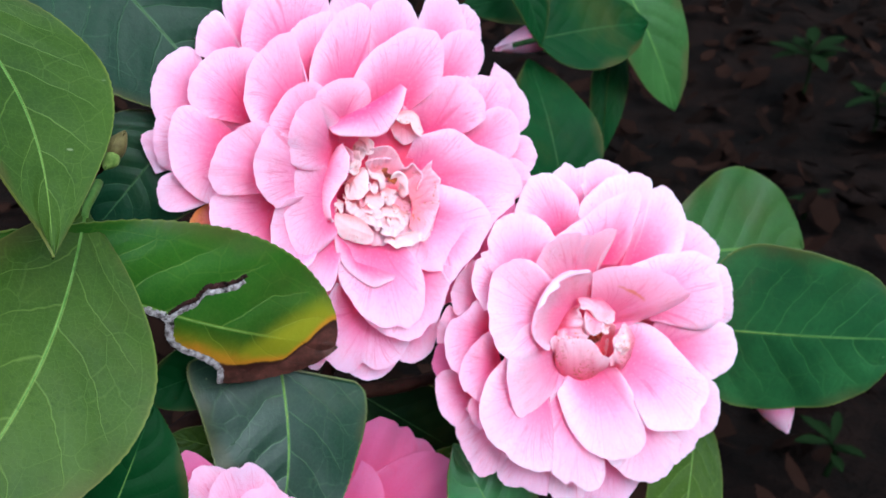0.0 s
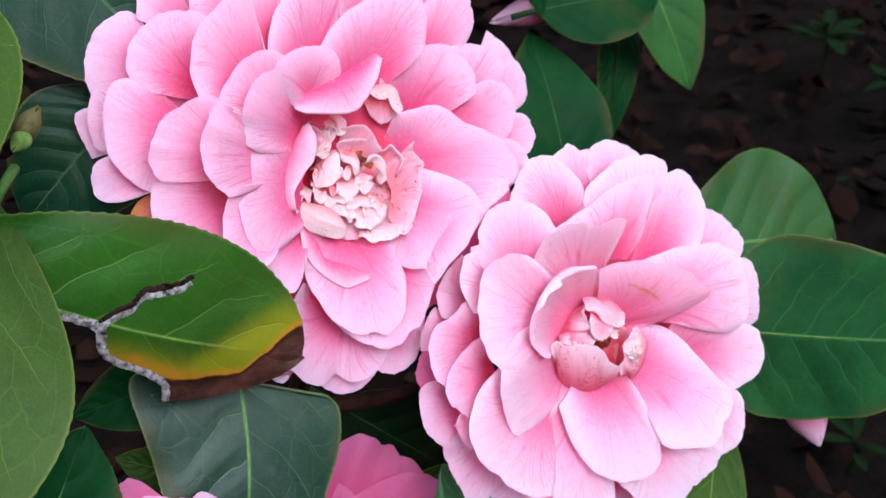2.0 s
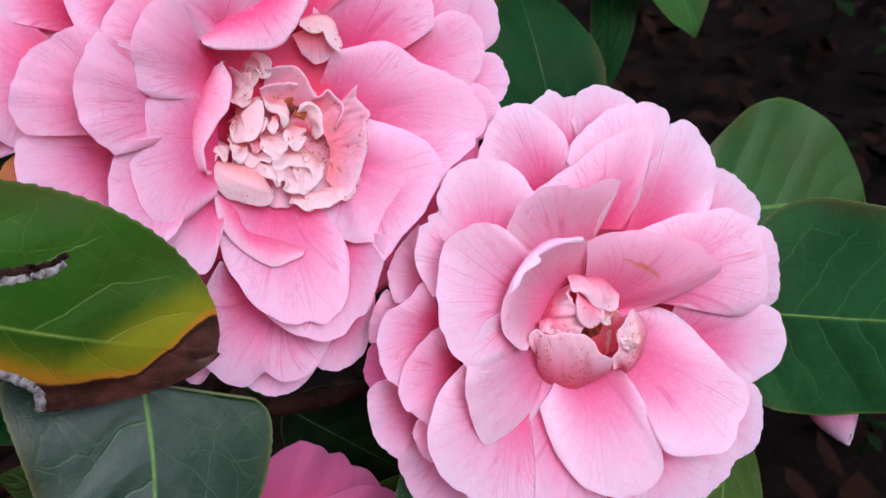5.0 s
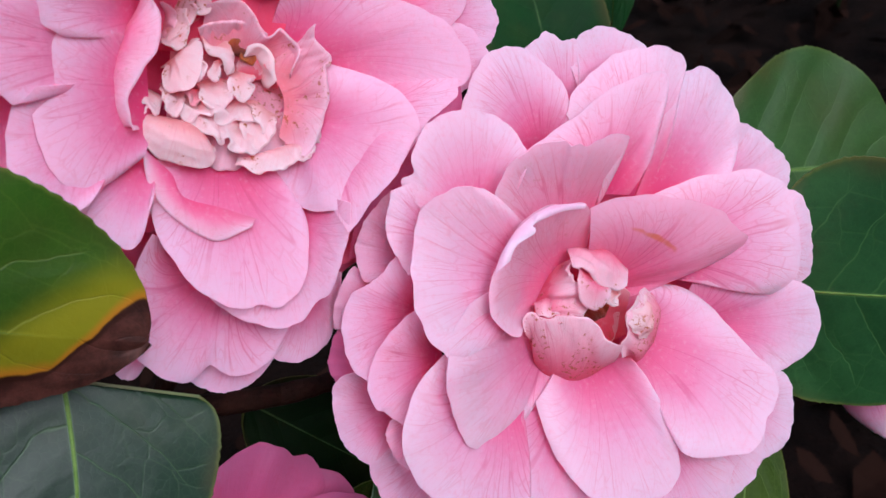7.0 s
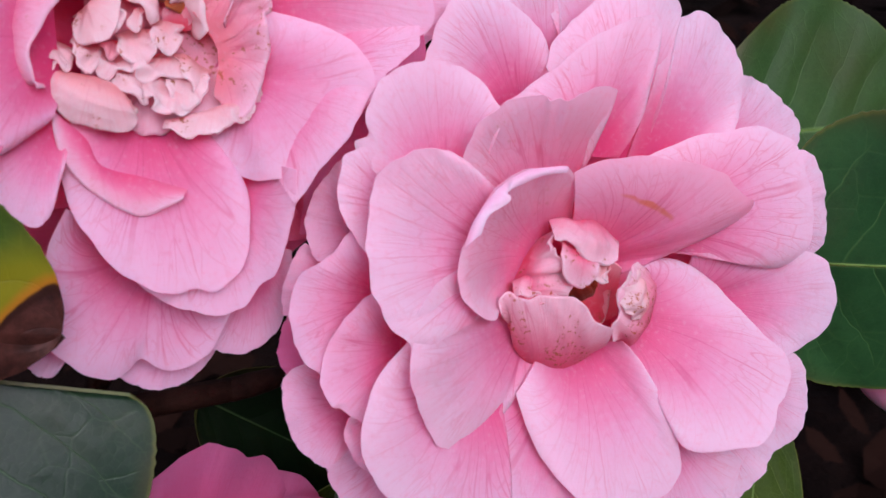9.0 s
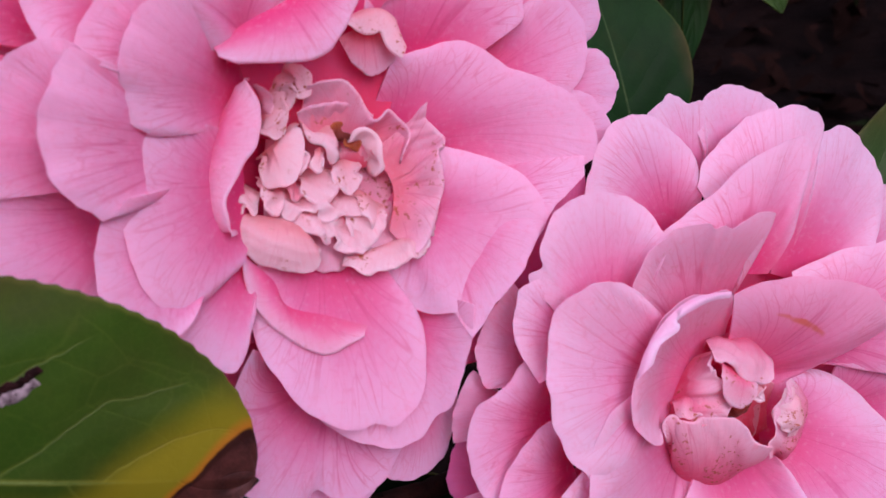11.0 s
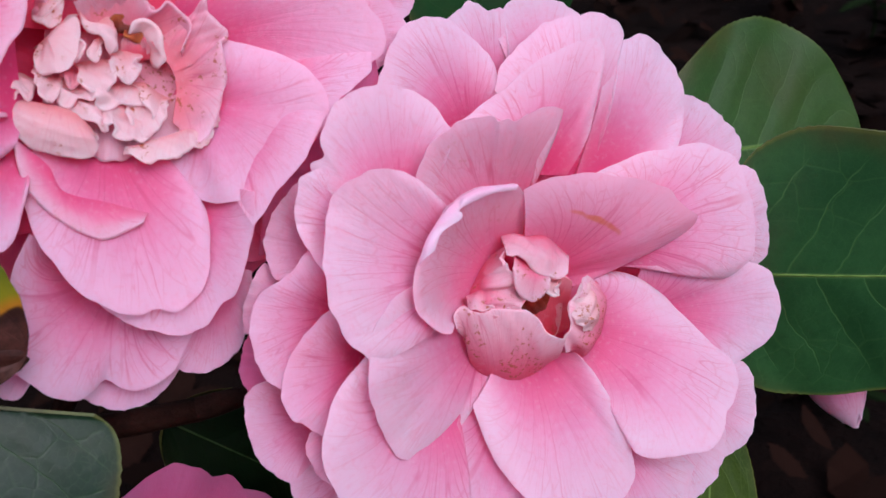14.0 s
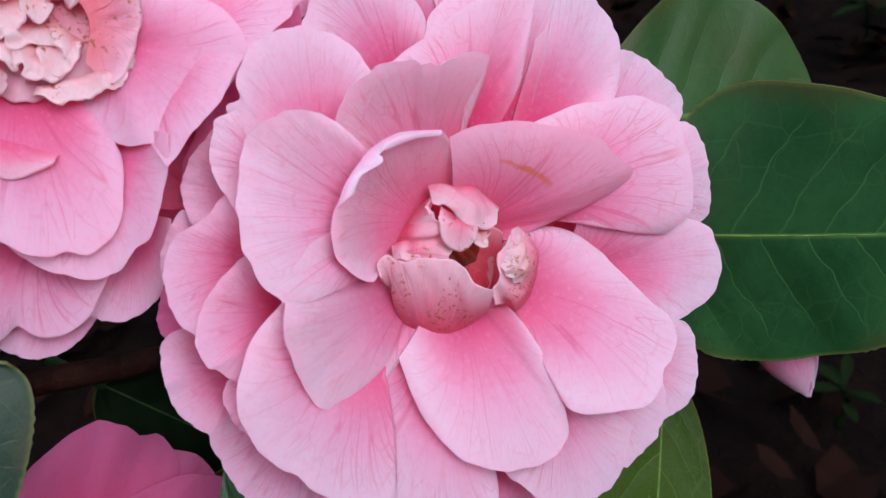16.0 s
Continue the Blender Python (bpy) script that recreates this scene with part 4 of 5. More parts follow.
fan(bloom_open, [(-1.76, 0.50, 0.90), (-1.73, -0.79, 0.90)], [(-2.55, 0.66, 1.50), (-2.82, 0.63, 1.66), (-3.03, 0.50, 1.78), (-3.14, 0.23, 1.84), (-3.29, -0.09, 1.90), (-3.36, -0.50, 1.95), (-3.32, -0.86, 1.95), (-3.21, -1.22, 1.93), (-3.02, -1.53, 1.88), (-2.75, -1.69, 1.75), (-2.40, -1.55, 1.52), (-1.98, -1.26, 1.20)])
loft(bloom_open, [(-1.68, 0.48, 0.62), (-0.54, 0.45, 0.62), (0.40, 0.76, 0.62)], [(-2.00, 1.40, 0.75), (-1.23, 1.63, 0.72), (-0.31, 1.78, 0.70), (0.63, 1.57, 0.70)], bulge=-0.05, lip=0.01, material=PETAL_RECESS_GLOW)
loft(bloom_open, [(-2.10, 1.54, 1.50), (-1.72, 1.83, 1.55), (-1.18, 2.12, 1.60), (-0.65, 2.46, 1.68), (-0.31, 2.69, 1.75)], [(-2.07, 1.44, 1.60), (-1.85, 1.38, 1.68), (-1.55, 1.37, 1.75), (-1.13, 1.38, 1.80), (-0.81, 1.45, 1.85), (-0.64, 1.63, 1.88), (-0.50, 1.87, 1.90), (-0.34, 2.17, 1.90), (-0.22, 2.56, 1.90)], bulge=0.12, lip=0.03, material=PETAL_PALE)
loft(bloom_open, [(-0.30, 1.99, 1.00), (0.03, 2.13, 1.00), (0.34, 2.08, 1.00), (0.50, 1.66, 1.00)], [(-0.29, 1.90, 1.20), (-0.03, 1.80, 1.20), (0.17, 1.82, 1.20), (0.26, 1.62, 1.20), (0.44, 1.46, 1.20)], bulge=0.3, lip=0.02, material=PETALOID)
loft(bloom_open, [(-0.37, 1.77, 0.95), (0.04, 1.91, 0.95), (0.45, 1.81, 0.95)], [(-0.19, 1.45, 0.90), (0.10, 1.27, 0.90), (0.43, 1.46, 0.90)], bulge=0.05, lip=0.01, material=PETAL_BOWL)
loft(bloom_open, [(-1.76, -1.12, 1.05), (-1.46, -1.41, 1.05), (-1.29, -1.76, 1.05), (-0.74, -1.94, 1.05), (-0.22, -2.12, 1.05)], [(-1.87, -1.05, 1.10), (-1.78, -1.48, 1.14), (-1.60, -1.87, 1.18), (-1.28, -2.18, 1.21), (-1.01, -2.34, 1.22), (-0.78, -2.40, 1.22), (-0.55, -2.30, 1.20), (-0.30, -2.24, 1.18)], bulge=0.1, lip=0.02, frill=0.015, material=GUARD)
loft(bloom_open, [(-1.70, 1.16, 1.00), (-2.03, 0.71, 1.01), (-2.24, 0.21, 1.02), (-2.31, -0.22, 1.03), (-2.17, -0.60, 1.04), (-1.98, -0.77, 1.05)], [(-1.72, 1.19, 1.35), (-1.61, 0.78, 1.44), (-1.65, 0.40, 1.50), (-1.92, 0.05, 1.50), (-2.09, -0.36, 1.46), (-2.01, -0.79, 1.40)], bulge=0.25, lip=0.02, frill=0.015, material=GUARD)
loft(bloom_open, [(-1.30, 0.87, 0.60), (-0.45, 1.04, 0.60), (0.40, 0.68, 0.60)], [(-1.49, -0.99, 0.80), (-0.72, -1.34, 0.80), (0.32, -1.10, 0.80)], bulge=-0.06, lip=0.01, crumple=0.016, frill=0.035, rounded=0, material=PETAL_BOWL)
loft(bloom_open, [(-0.90, 0.52, 0.68), (-0.42, 0.47, 0.68), (0.04, 0.36, 0.68), (0.34, 0.02, 0.68)], [(-0.83, 1.16, 0.95), (-0.60, 1.18, 0.96), (-0.34, 1.16, 0.98), (-0.16, 1.01, 0.99), (-0.08, 0.80, 1.01), (0.00, 0.63, 1.03), (0.14, 0.68, 1.04), (0.26, 0.77, 1.05), (0.37, 0.64, 1.05), (0.48, 0.45, 1.05), (0.43, 0.09, 1.05)], bulge=-0.12, lip=0.012, crumple=0.016, frill=0.035, rounded=0, material=PETAL_BOWL)
loft(bloom_open, [(-0.81, 0.44, 0.68), (-0.43, 0.41, 0.68), (0.08, 0.39, 0.68)], [(-0.96, 0.78, 0.85), (-0.59, 0.87, 0.85), (-0.28, 0.88, 0.85), (-0.05, 0.82, 0.85), (0.08, 0.70, 0.85)], bulge=-0.15, lip=0.02, crumple=0.016, frill=0.035, rounded=0, material=PETAL_BOWL)
loft(bloom_open, [(0.01, 0.25, 0.90), (0.30, -0.26, 0.90), (0.22, -0.87, 0.90)], [(0.82, 0.86, 1.06), (0.75, 0.71, 1.07), (0.77, 0.58, 1.07), (0.91, 0.47, 1.08), (1.01, 0.35, 1.08), (0.90, 0.20, 1.09), (0.93, -0.05, 1.09), (0.95, -0.26, 1.10), (0.87, -0.52, 1.10), (0.78, -0.75, 1.10), (0.68, -1.01, 1.10), (0.54, -1.21, 1.10)], bulge=-0.12, lip=0.03, crumple=0.016, frill=0.035, rounded=0, material=PETAL_BOWL)
loft(bloom_open, [(-0.55, 0.43, 0.70), (-0.36, 0.40, 0.70), (-0.16, 0.42, 0.70)], [(-0.52, 0.61, 0.74), (-0.35, 0.63, 0.74), (-0.16, 0.53, 0.74)], bulge=0.1, lip=0.02, crumple=0.04, frill=0.04, rounded=0.4, material=HEART_BROWN_SHADE)
loft(bloom_open, [(-0.39, 0.05, 0.70), (-0.18, 0.02, 0.70), (0.06, 0.05, 0.70)], [(-0.35, 0.38, 0.74), (-0.09, 0.41, 0.74), (0.10, 0.28, 0.74)], bulge=0.1, lip=0.02, crumple=0.03, frill=0.035, rounded=0.4, material=PETAL_CORE)
loft(bloom_open, [(-1.45, 0.57, 0.60), (-1.29, 1.02, 0.60), (-1.06, 1.49, 0.60), (-0.81, 1.45, 0.60)], [(-1.30, 0.50, 0.95), (-1.10, 0.82, 0.97), (-1.04, 1.14, 0.99), (-0.95, 0.98, 1.00), (-0.79, 0.99, 1.00), (-0.70, 1.23, 1.00)], bulge=0.14, lip=0.012, crumple=0.016, frill=0.035, rounded=0.4, material=PETALOID)
loft(bloom_open, [(-1.49, 0.65, 0.60), (-1.39, 0.87, 0.60), (-1.22, 1.15, 0.60)], [(-1.49, 0.48, 0.95), (-1.25, 0.48, 0.95), (-1.12, 0.83, 0.95), (-1.12, 1.10, 0.95)], bulge=0.14, lip=0.012, crumple=0.016, frill=0.035, rounded=0.4, material=PETALOID)
loft(bloom_open, [(-0.24, 0.38, 0.55), (-0.07, 0.30, 0.55), (0.07, -0.02, 0.55)], [(-0.31, 0.39, 0.95), (-0.10, 0.47, 0.95), (0.01, 0.32, 0.95), (0.08, 0.13, 0.95), (0.10, -0.15, 0.95)], bulge=0.14, lip=0.04, crumple=0.016, frill=0.035, rounded=0.4, material=PETALOID)
loft(bloom_open, [(-0.90, 0.68, 0.75), (-0.73, 0.51, 0.75), (-0.51, 0.60, 0.75), (-0.44, 0.27, 0.75)], [(-0.88, 0.43, 0.95), (-0.66, 0.40, 0.95), (-0.52, 0.18, 0.95), (-0.45, 0.06, 0.95)], bulge=0.14, lip=0.04, crumple=0.016, frill=0.035, rounded=0.4, material=PETALOID)
loft(bloom_open, [(-0.75, 0.27, 0.80), (-0.66, 0.31, 0.80), (-0.59, 0.25, 0.80)], [(-0.83, 0.13, 1.00), (-0.74, -0.01, 1.00), (-0.65, 0.12, 1.00)], bulge=0.14, lip=0.012, crumple=0.016, frill=0.035, rounded=0.2, material=PETALOID)
loft(bloom_open, [(-0.53, 0.09, 0.70), (-0.35, 0.17, 0.70), (-0.14, 0.12, 0.70)], [(-0.59, -0.05, 1.02), (-0.47, -0.20, 1.02), (-0.35, -0.30, 1.02), (-0.24, -0.17, 1.02), (-0.21, 0.01, 1.02)], bulge=0.14, lip=0.012, crumple=0.016, frill=0.035, rounded=0.12, material=PETALOID)
loft(bloom_open, [(-1.00, -0.03, 0.65), (-0.75, 0.04, 0.65), (-0.48, 0.03, 0.65)], [(-1.01, -0.30, 1.02), (-0.86, -0.41, 1.02), (-0.66, -0.39, 1.02), (-0.51, -0.23, 1.02), (-0.50, -0.07, 1.02)], bulge=0.14, lip=0.012, crumple=0.016, frill=0.035, rounded=0.1, material=PETALOID)
loft(bloom_open, [(-1.51, 0.19, 0.65), (-1.26, 0.39, 0.65), (-0.96, 0.66, 0.65)], [(-1.54, -0.01, 1.05), (-1.44, -0.16, 1.08), (-1.21, -0.19, 1.10), (-1.04, -0.01, 1.10), (-0.95, 0.30, 1.06), (-0.97, 0.57, 1.00)], bulge=0.32, lip=0.012, crumple=0.016, frill=0.035, rounded=0.4, material=PETALOID)
loft(bloom_open, [(-1.22, -0.17, 0.62), (-0.77, -0.32, 0.62), (-0.28, -0.28, 0.62), (0.01, -0.43, 0.62)], [(-1.40, -0.50, 1.02), (-1.17, -0.61, 1.02), (-0.90, -0.55, 1.02), (-0.78, -0.51, 1.02), (-0.67, -0.67, 1.02), (-0.42, -0.65, 1.02), (-0.10, -0.71, 1.02)], bulge=0.14, lip=0.012, crumple=0.016, frill=0.04, rounded=0.4, material=PETALOID)
loft(bloom_open, [(-0.35, -0.44, 0.65), (0.00, -0.41, 0.65), (0.25, -0.52, 0.65)], [(-0.45, -0.77, 1.00), (-0.28, -0.96, 1.00), (-0.12, -1.04, 1.00), (0.09, -0.86, 1.00), (0.21, -0.68, 1.00)], bulge=0.14, lip=0.012, crumple=0.016, frill=0.03, rounded=0.1, material=PETALOID)
loft(bloom_open, [(-1.24, -0.48, 0.65), (-0.78, -0.44, 0.65), (-0.33, -0.57, 0.65), (-0.00, -0.74, 0.65)], [(-1.26, -0.71, 1.00), (-1.07, -0.79, 1.02), (-0.89, -0.87, 1.04), (-0.71, -0.97, 1.06), (-0.59, -0.79, 1.07), (-0.53, -1.05, 1.09), (-0.40, -1.19, 1.10), (-0.24, -1.16, 1.10), (-0.13, -1.06, 1.10)], bulge=0.14, lip=0.012, crumple=0.022, frill=0.05, rounded=0.4, material=PETALOID)
loft(bloom_open, [(-1.92, -0.23, 0.60), (-1.74, -0.20, 0.60), (-1.52, -0.24, 0.60)], [(-2.02, -0.45, 1.00), (-1.89, -0.54, 1.00), (-1.73, -0.38, 1.00), (-1.58, -0.47, 1.00)], bulge=0.14, lip=0.012, crumple=0.016, frill=0.03, rounded=0.4, material=PETALOID)
loft(bloom_open, [(-0.39, -1.24, 0.75), (-0.07, -1.13, 0.75), (0.35, -1.01, 0.75), (0.72, -0.90, 0.75), (0.86, -0.73, 0.75)], [(-0.53, -1.30, 1.05), (-0.32, -1.38, 1.07), (-0.02, -1.37, 1.10), (0.30, -1.31, 1.10), (0.54, -1.24, 1.10), (0.70, -1.05, 1.10), (0.79, -0.75, 1.10)], bulge=0.3, lip=0.012, crumple=0.016, frill=0.035, rounded=0.4, material=PETALOID)
loft(bloom_open, [(-1.89, -0.47, 0.85), (-1.72, -0.52, 0.88), (-1.53, -0.56, 0.90), (-1.26, -0.62, 0.93), (-1.03, -0.74, 0.95), (-0.90, -0.89, 0.97), (-0.83, -1.03, 1.00)], [(-1.91, -0.53, 1.00), (-1.87, -0.86, 1.06), (-1.68, -1.11, 1.10), (-1.43, -1.23, 1.11), (-1.16, -1.31, 1.12), (-0.93, -1.29, 1.12), (-0.82, -1.18, 1.09), (-0.84, -1.04, 1.05)], bulge=0.35, lip=0.012, crumple=0.012, frill=0.01, rounded=0, material=PETALOID)
loft(bloom_open, [(-1.87, -0.20, 0.60), (-1.72, -0.13, 0.60), (-1.53, -0.21, 0.60)], [(-1.95, -0.45, 1.00), (-1.79, -0.40, 1.00), (-1.65, -0.53, 1.00), (-1.59, -0.58, 1.00)], bulge=0.14, lip=0.012, crumple=0.016, frill=0.035, rounded=0.4, material=PETALOID)
loft(bloom_open, [(-1.53, -0.04, 0.70), (-1.34, -0.17, 0.70), (-1.16, -0.20, 0.70)], [(-1.57, -0.24, 1.06), (-1.46, -0.42, 1.06), (-1.38, -0.54, 1.06), (-1.24, -0.49, 1.06)], bulge=0.14, lip=0.012, crumple=0.016, frill=0.035, rounded=0.4, material=PETALOID)
loft(bloom_open, [(-1.21, -0.12, 0.60), (-1.04, -0.10, 0.60), (-0.83, -0.17, 0.60)], [(-1.21, -0.26, 0.98), (-1.07, -0.37, 0.98), (-0.95, -0.30, 0.98)], bulge=0.14, lip=0.012, crumple=0.016, frill=0.035, rounded=0.4, material=PETAL_CORE)
loft(bloom_open, [(-0.32, -0.30, 0.70), (-0.08, -0.30, 0.70), (0.18, -0.55, 0.70)], [(-0.18, -0.54, 1.00), (-0.06, -0.71, 1.00), (-0.03, -0.87, 1.00)], bulge=0.14, lip=0.012, crumple=0.016, frill=0.035, rounded=0.2, material=PETALOID)
loft(bloom_open, [(-1.02, 0.36, 0.80), (-0.99, 0.14, 0.80), (-1.02, -0.03, 0.80)], [(-0.98, 0.34, 1.04), (-0.90, 0.15, 1.04), (-0.96, -0.05, 1.04)], bulge=0.14, lip=0.012, crumple=0.016, frill=0.035, rounded=0.2, material=PETALOID)
loft(bloom_open, [(-0.34, 0.35, 0.70), (-0.12, 0.42, 0.70), (0.05, 0.31, 0.70)], [(-0.31, 0.19, 0.80), (-0.11, 0.20, 0.80), (-0.01, 0.06, 0.80)], bulge=0.14, lip=0.012, crumple=0.03, frill=0.05, rounded=0.4, material=PETAL_CORE)
loft(bloom_open, [(-0.32, 0.41, 0.76), (-0.20, 0.39, 0.76), (-0.07, 0.42, 0.76)], [(-0.35, 0.33, 0.84), (-0.22, 0.30, 0.84), (-0.10, 0.34, 0.84)], bulge=0.14, lip=0.012, crumple=0.03, frill=0.05, rounded=0.4, material=HEART_BROWN_SHADE)
loft(bloom_open, [(-1.49, 1.25, 0.50), (-1.42, 0.96, 0.50), (-1.48, 0.58, 0.50)], [(-1.42, 1.14, 0.80), (-1.30, 0.98, 0.82), (-1.28, 0.77, 0.83), (-1.42, 0.55, 0.85)], bulge=0.14, lip=0.012, crumple=0.016, frill=0.02, rounded=0.4, material=PETAL_BOWL)
fan(bloom_open, [(-3.77, 1.24, 0.56), (-3.19, 1.69, 0.56)], [(-5.18, 1.18, 0.70), (-5.04, 1.80, 0.70), (-4.70, 2.23, 0.70), (-4.22, 2.47, 0.70), (-3.72, 2.42, 0.70)])

bloom_rolled = flower(5.08, -2.59, -1.50, "pink double camellia with a rolled-up centre")
throat(bloom_rolled, 13, 3.3, 2.8, -0.3, 5, PETAL_RECESS_GLOW)
fan(bloom_rolled, [(-2.63, 2.23, 0.41), (-3.05, 1.39, 0.41)], [(-2.67, 4.06, 0.70), (-3.22, 3.55, 0.70), (-3.67, 3.14, 0.70), (-3.99, 2.73, 0.70), (-4.31, 2.25, 0.70), (-4.56, 1.69, 0.65), (-4.65, 1.21, 0.60)], material=PETAL_DEEP_SHADED)
fan(bloom_rolled, [(-3.69, -0.19, 0.49), (-3.74, -0.86, 0.49)], [(-4.60, 0.31, 0.70), (-4.89, 0.09, 0.70), (-5.04, -0.27, 0.70), (-5.03, -0.63, 0.70), (-4.85, -0.89, 0.70)], material=PETAL_DEEP_SHADED)
fan(bloom_rolled, [(-0.65, 3.39, 0.05), (-0.17, 3.33, 0.05)], [(-1.34, 4.61, 0.40), (-1.26, 4.76, 0.40), (-1.10, 4.89, 0.40), (-0.93, 5.01, 0.40), (-0.75, 4.97, 0.40), (-0.56, 4.87, 0.40), (-0.32, 4.89, 0.40), (-0.29, 4.42, 0.40)], material=PETAL_PALE)
fan(bloom_rolled, [(-0.05, 3.39, 0.05), (0.69, 3.39, 0.05)], [(-0.47, 4.52, 0.40), (-0.32, 4.89, 0.40), (-0.10, 5.07, 0.40), (0.26, 5.15, 0.40), (0.57, 5.09, 0.40), (0.87, 4.95, 0.40), (1.14, 4.79, 0.40), (1.18, 4.45, 0.40)], material=PETAL_PALE)
fan(bloom_rolled, [(-1.30, 2.85, 0.38), (-0.72, 2.64, 0.38)], [(-2.80, 3.45, 0.90), (-2.59, 4.04, 0.87), (-2.32, 4.44, 0.83), (-2.11, 4.62, 0.80), (-1.83, 4.69, 0.80), (-1.53, 4.66, 0.80), (-1.20, 4.47, 0.80), (-0.90, 4.22, 0.77), (-0.70, 3.99, 0.73), (-0.61, 3.77, 0.70)], material=PETAL_PALE)
fan(bloom_rolled, [(-0.04, 2.20, 0.43), (1.07, 2.07, 0.43)], [(-0.75, 3.55, 0.80), (-0.56, 3.96, 0.82), (-0.18, 4.33, 0.84), (0.22, 4.59, 0.87), (0.69, 4.72, 0.89), (1.17, 4.74, 0.90), (1.52, 4.63, 0.90), (1.64, 4.46, 0.90), (1.59, 4.28, 0.90), (1.47, 3.87, 0.90)], material=PETAL_PALE)
fan(bloom_rolled, [(0.78, 2.08, 0.49), (1.54, 1.84, 0.49)], [(1.35, 3.99, 0.80), (1.62, 4.30, 0.85), (1.79, 4.38, 0.90), (2.01, 4.41, 0.95), (2.25, 4.22, 0.96), (2.50, 3.96, 0.98), (2.64, 3.61, 0.99), (2.69, 3.23, 0.99), (2.63, 2.85, 1.00), (2.47, 2.42, 1.00)], material=PETAL_PALE)
fan(bloom_rolled, [(2.05, 2.22, 0.12), (2.33, 1.43, 0.12)], [(2.80, 3.37, 0.50), (3.12, 3.43, 0.46), (3.45, 3.35, 0.41), (3.84, 3.09, 0.38), (4.17, 2.81, 0.35), (4.36, 2.59, 0.34), (4.30, 2.34, 0.37), (4.15, 2.12, 0.40)], material=PETAL_PALE)
fan(bloom_rolled, [(2.91, 1.40, 0.30), (2.86, 0.71, 0.29)], [(3.85, 2.16, 0.70), (4.09, 2.13, 0.74), (4.28, 2.00, 0.79), (4.40, 1.74, 0.80), (4.48, 1.30, 0.80), (4.51, 0.85, 0.79), (4.50, 0.54, 0.74), (4.30, 0.36, 0.70)], material=PETAL_PALE)
fan(bloom_rolled, [(2.56, -1.23, 0.39), (2.51, -1.92, 0.39)], [(3.61, -1.26, 0.80), (3.81, -1.34, 0.84), (3.93, -1.61, 0.89), (3.96, -2.03, 0.90), (3.91, -2.41, 0.90), (3.77, -2.66, 0.89), (3.57, -2.85, 0.84), (3.27, -2.96, 0.80)], material=PETAL_PALE)
fan(bloom_rolled, [(-0.11, -2.57, 0.22), (0.83, -2.63, 0.22)], [(-0.81, -3.92, 0.50), (-0.59, -4.44, 0.50), (-0.08, -4.78, 0.50), (0.57, -4.80, 0.50), (1.07, -4.59, 0.50), (1.47, -4.10, 0.50)])
fan(bloom_rolled, [(-1.16, -2.49, 0.32), (-0.35, -2.54, 0.32)], [(-1.84, -3.50, 0.60), (-1.70, -3.95, 0.60), (-1.43, -4.32, 0.60), (-0.95, -4.52, 0.60), (-0.50, -4.48, 0.60), (-0.32, -4.10, 0.60)], material=PETAL_PALE)
fan(bloom_rolled, [(-2.18, -1.94, 0.42), (-1.48, -2.14, 0.42)], [(-3.26, -3.29, 0.70), (-3.11, -3.69, 0.70), (-2.77, -3.90, 0.70), (-2.39, -3.96, 0.70), (-2.04, -4.13, 0.70), (-1.66, -4.23, 0.70), (-1.59, -3.73, 0.70)])
fan(bloom_rolled, [(-2.89, -1.27, 0.46), (-2.20, -1.78, 0.46)], [(-4.50, -1.74, 0.90), (-4.47, -2.27, 0.87), (-4.26, -2.74, 0.83), (-4.00, -3.22, 0.80), (-3.75, -3.51, 0.80), (-3.42, -3.51, 0.80), (-3.09, -3.33, 0.80)])
fan(bloom_rolled, [(0.79, -1.44, 0.59), (1.17, -1.46, 0.59)], [(2.91, -1.66, 1.00), (3.18, -2.25, 1.00), (3.18, -2.74, 1.00), (3.04, -3.11, 1.00), (2.67, -3.37, 1.03), (2.34, -3.60, 1.07), (2.07, -3.46, 1.10)], material=PETAL_PALE)
fan(bloom_rolled, [(0.35, -1.40, 0.70), (1.29, -1.45, 0.70)], [(2.45, -2.92, 1.10), (2.20, -3.63, 1.13), (1.83, -3.92, 1.17), (1.34, -4.01, 1.20), (0.75, -3.89, 1.20), (0.24, -3.54, 1.20), (-0.27, -3.04, 1.20)], material=PETAL_PALE)
fan(bloom_rolled, [(-3.97, 0.59, 0.45), (-4.00, 0.17, 0.45)], [(-4.46, 0.88, 0.80), (-4.55, 1.04, 0.80), (-4.63, 1.10, 0.80), (-4.77, 0.93, 0.80), (-4.90, 0.65, 0.80), (-4.99, 0.34, 0.80), (-4.95, 0.09, 0.80)])
fan(bloom_rolled, [(-3.35, 1.39, 0.58), (-3.39, 0.80, 0.58)], [(-4.03, 2.33, 1.00), (-4.36, 1.98, 1.00), (-4.53, 1.75, 1.00), (-4.63, 1.43, 1.00), (-4.61, 1.10, 1.00), (-4.49, 0.85, 1.00)])
fan(bloom_rolled, [(-3.84, -0.85, 0.59), (-3.72, -1.53, 0.59)], [(-4.77, -0.56, 1.10), (-4.92, -0.61, 1.06), (-5.05, -0.72, 1.03), (-5.10, -0.92, 1.00), (-5.08, -1.22, 1.00), (-5.01, -1.53, 1.00), (-4.88, -1.78, 1.00), (-4.69, -1.99, 1.00), (-4.49, -2.12, 1.00)])
